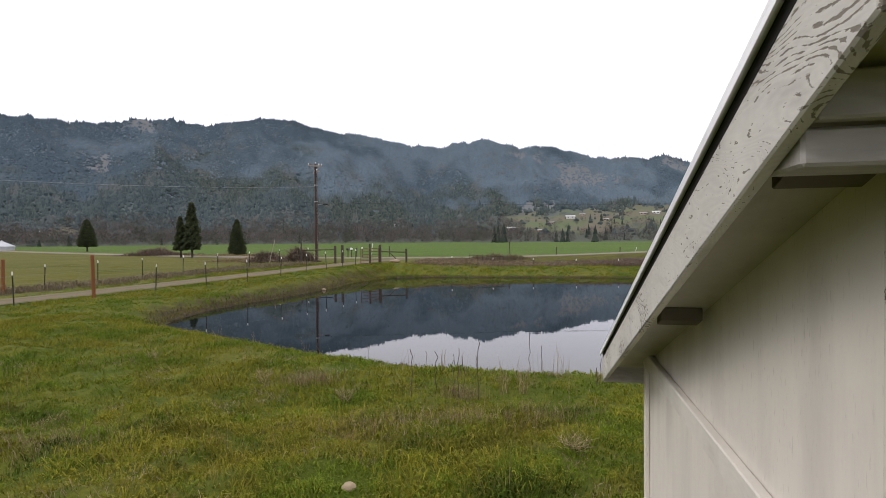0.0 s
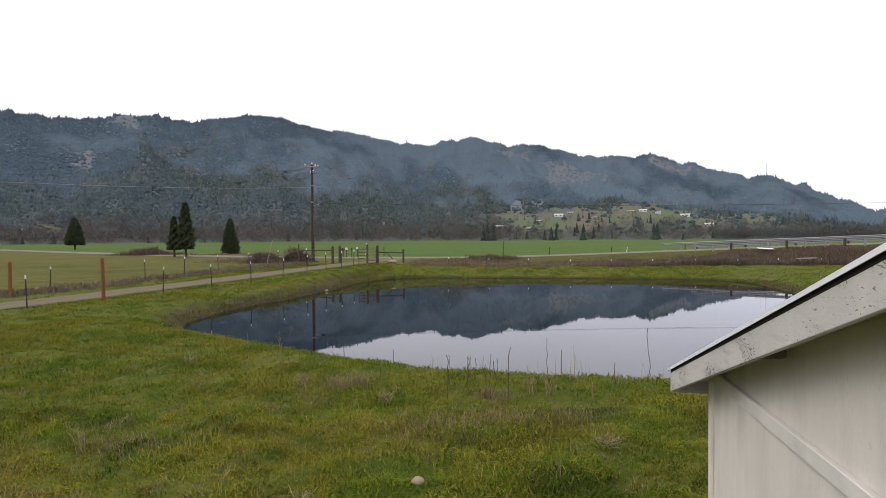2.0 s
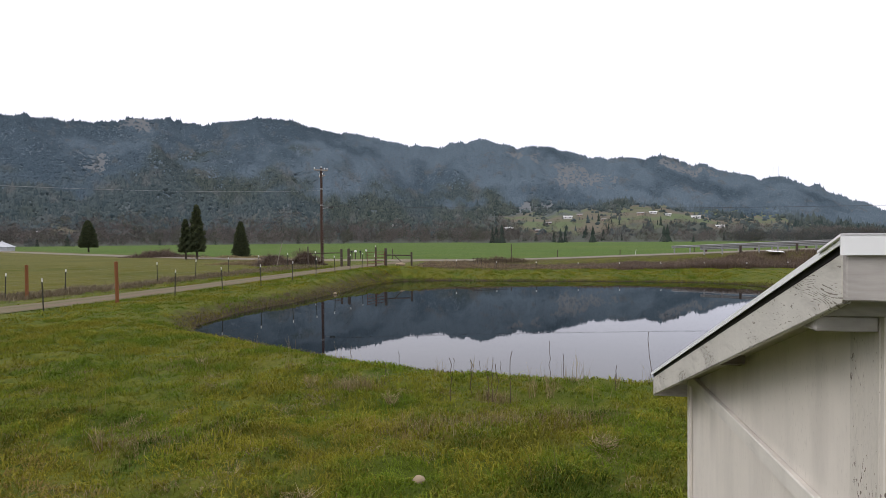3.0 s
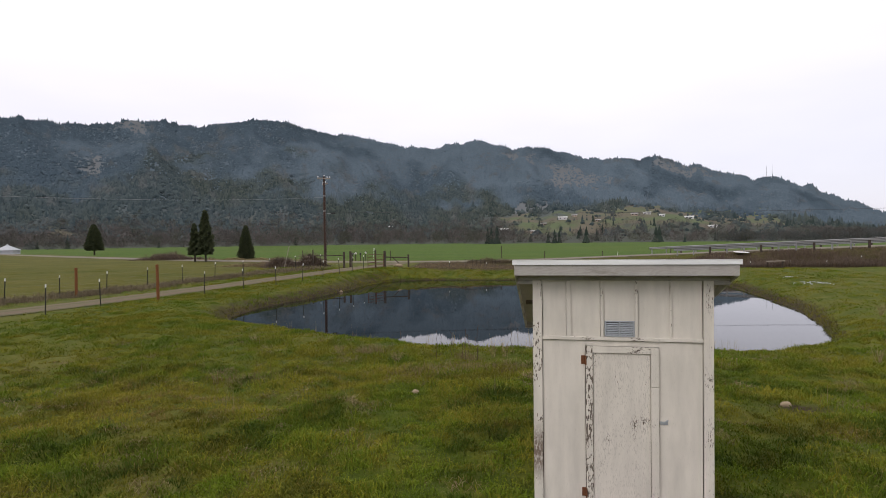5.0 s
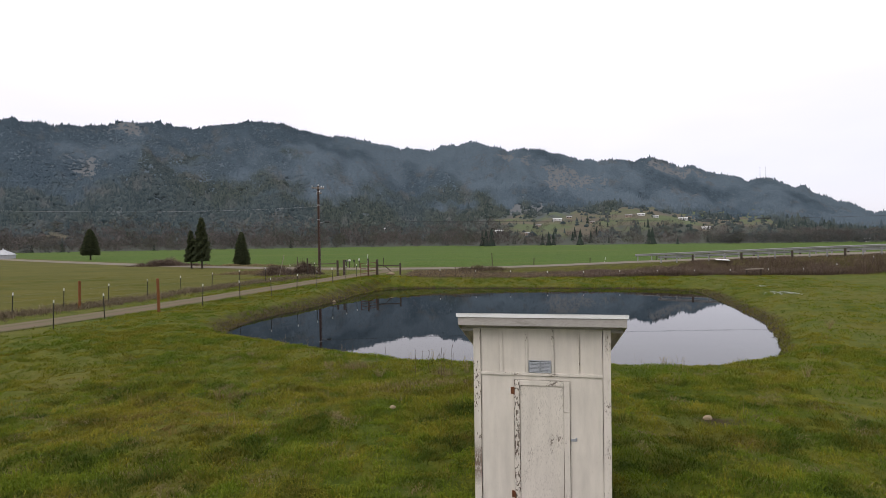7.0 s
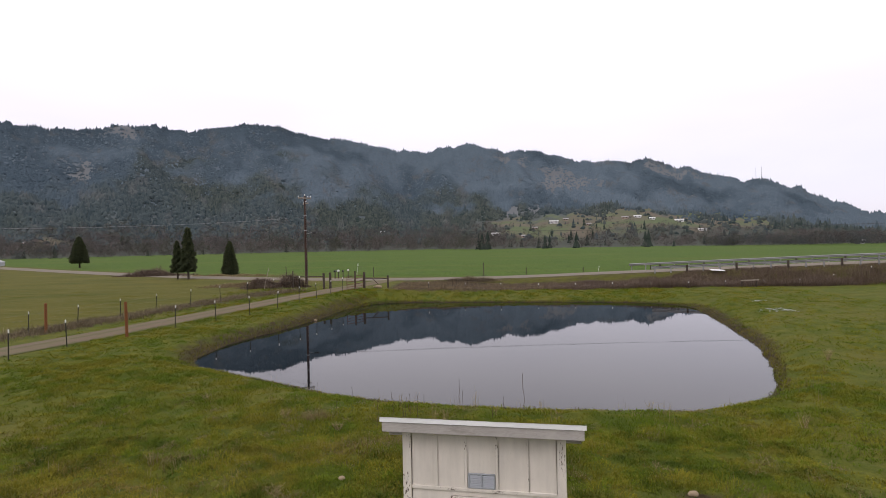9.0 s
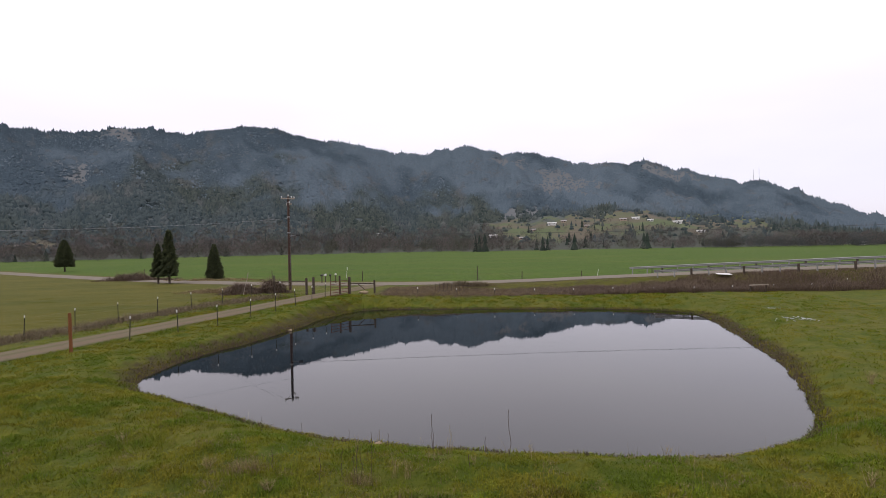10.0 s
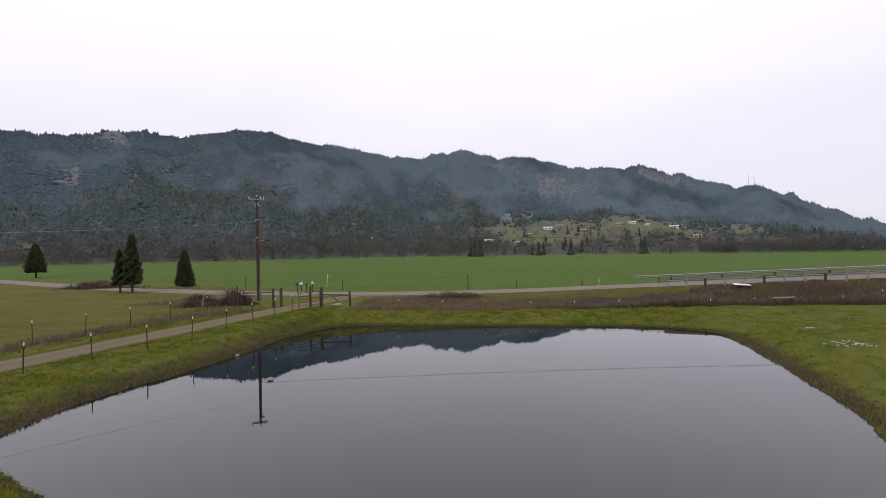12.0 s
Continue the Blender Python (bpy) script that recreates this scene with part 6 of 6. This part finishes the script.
# low brown scrub in the near meadow
for cx_, cy_, sx, hh, n in ((-2.4, 8.69, 0.25, 0.30, 500), (-1.06, 6.76, 0.45, 0.20, 700), (1.06, 7.13, 0.45, 0.20, 700), (0.08, 6.99, 0.30, 0.20, 400), (0.05, 8.2, 0.15, 0.25, 250), (-4.6, 6.2, 0.6, 0.18, 700)):
    x, y = cx_ + rng.normal(size=n) * sx, cy_ + rng.normal(size=n) * sx * 0.6
    ob = blades(x, y, hh * rng.uniform(0.4, 1.2, n), rng.uniform(0.003, 0.007, n), rng.uniform(0.1, 0.9, n), "brown_weed", "dry_scrub", 0.6)
    tagged(ob, "low brown dead scrub among the grass", "weeds", kind="stuff")

# a leafy dock weed at the shed door
g = np.random.default_rng(77)
dock = thing("dock_weed", pose(1.29, 0.40, ground_at(1.29, 0.40) + 0.005), "green dock weed growing in the mud at the door", "weed")
for i in range(9):
    a, l = i * 0.7 + g.uniform(-0.2, 0.2), g.uniform(0.10, 0.20)
    bm = bmesh.new()
    d, sv = Vector((math.cos(a), math.sin(a), 0)), Vector((-math.sin(a), math.cos(a), 0))
    rows = []
    for u in (0.0, 0.3, 0.6, 0.85, 1.0):
        c = d * l * u * 0.8 + Vector((0, 0, l * (0.9 * u - 0.65 * u * u)))
        wd = 0.014 * math.sin(math.pi * min(0.98, u * 0.9 + 0.08))
        rows.append((bm.verts.new(c - sv * wd), bm.verts.new(c + Vector((0, 0, -0.006))), bm.verts.new(c + sv * wd)))
    for p, q in zip(rows, rows[1:]):
        bm.faces.new((p[0], p[1], q[1], q[0])), bm.faces.new((p[1], p[2], q[2], q[1]))
    part("leaf", bm, M["grass"], dock)


def thicket(n, x, y, h, w, name, label, material):
    """Bare canes leaning every way, thick enough to hide the ground."""
    ob = blades(x, y, h, w, rng.uniform(0.2, 1.3, n), material, name, 0.9)
    return tagged(ob, label, "brambles", kind="stuff")


# the bramble bank below the road, thickening towards the guardrail
n = 215000
x, y = scatter(n, -4.5, 62, 42.0, 52)
ry = np.interp(x, ROAD[:, 0], ROAD[:, 1])
low_side = 42.7 + 0.5 * fractal(x * 0.3, 0 * x, 2, 33)
ok = (y > low_side) & (y < ry - ROAD_HALF - 2.3 * (1 - smoothstep(17, 27, x)) - 0.5 + 0.5 * fractal(x * 0.4, 0 * x, 2, 37)) & (rng.uniform(0, 1, n) < 0.5 + 0.5 * smoothstep(4, 14, x))
x, y = x[ok], y[ok]
tall = (0.42 + 0.85 * smoothstep(6, 24, x)) * (0.75 + 0.35 * fractal(x * 0.5, y * 0.5, 2, 35))
ry = np.interp(x, ROAD[:, 0], ROAD[:, 1])
h = np.clip(tall, 0.2, 1.1) * rng.uniform(0.5, 1.15, len(x)) * (0.25 + 0.75 * smoothstep(0.2, 3.4, ry - ROAD_HALF - 0.4 - y))
sel = rng.uniform(0, 1, len(x)) < 0.35 + 0.6 * smoothstep(4, 15, x)
thicket(sel.sum(), x[sel], y[sel], h[sel], rng.uniform(0.008, 0.026, sel.sum()), "bramble_bank", "dense brown leafless brambles on the road bank", "bramble")
sel = ~sel
thicket(sel.sum(), x[sel], y[sel], h[sel] * 0.8, rng.uniform(0.008, 0.024, sel.sum()), "dry_verge", "pale dry grass and weeds on the road verge", "brown_weed")

# dry growth along the far fence, the bramble clump by the pole, and low brush at the road
n = 16000
t = rng.uniform(0, 1, n)
fl = np.array(far_posts)
ti = t * (len(fl) - 1)
x = np.interp(ti, np.arange(len(fl)), fl[:, 0]) - 0.3 + rng.normal(size=n) * 0.65
y = np.interp(ti, np.arange(len(fl)), fl[:, 1]) + rng.normal(size=n) * 0.2
h = (0.28 + 0.25 * np.abs(fractal(x * 0.6, y * 0.6, 2, 51))) * rng.uniform(0.4, 1.2, n)
thicket(n, x, y, h, rng.uniform(0.012, 0.03, n), "fence_weeds", "pale dry weeds along the field fence", "dry_weed")
for (cx_, cy_, sx, sy, hh, n, mat_, lab) in ((-17.6, 46.6, 1.7, 0.8, 1.35, 6000, "bramble", "tangled brown brambles beside the pole"), (-15.4, 46.9, 1.5, 0.7, 1.4, 6000, "bramble", "tangled brown brambles beside the pole"), (-20.5, 49.5, 4.0, 1.6, 0.6, 7000, "brown_weed", "dry brown growth at the field corner"),
                                           (-43.5, 72.5, 4.5, 1.2, 1.5, 7000, "bramble", "reddish bare brush by the evergreens"), (-31, 69, 6, 1.2, 0.5, 5000, "straw", "dry grass beside the road"), (2.2, 50.4, 3.2, 0.5, 0.75, 3000, "dry_weed", "pale dry stems at the road edge")):
    x, y = cx_ + rng.normal(size=n) * sx * 0.55, cy_ + rng.normal(size=n) * sy * 0.55
    fall = np.exp(-0.5 * (((x - cx_) / sx) ** 2 + ((y - cy_) / sy) ** 2))
    thicket(n, x, y, hh * fall * (0.75 + 0.6 * fractal(x * 1.3, y * 1.3, 2, 57)).clip(0.25, 1.5) * rng.uniform(0.4, 1.15, n), rng.uniform(0.015, 0.05, n), "brush", lab, mat_)
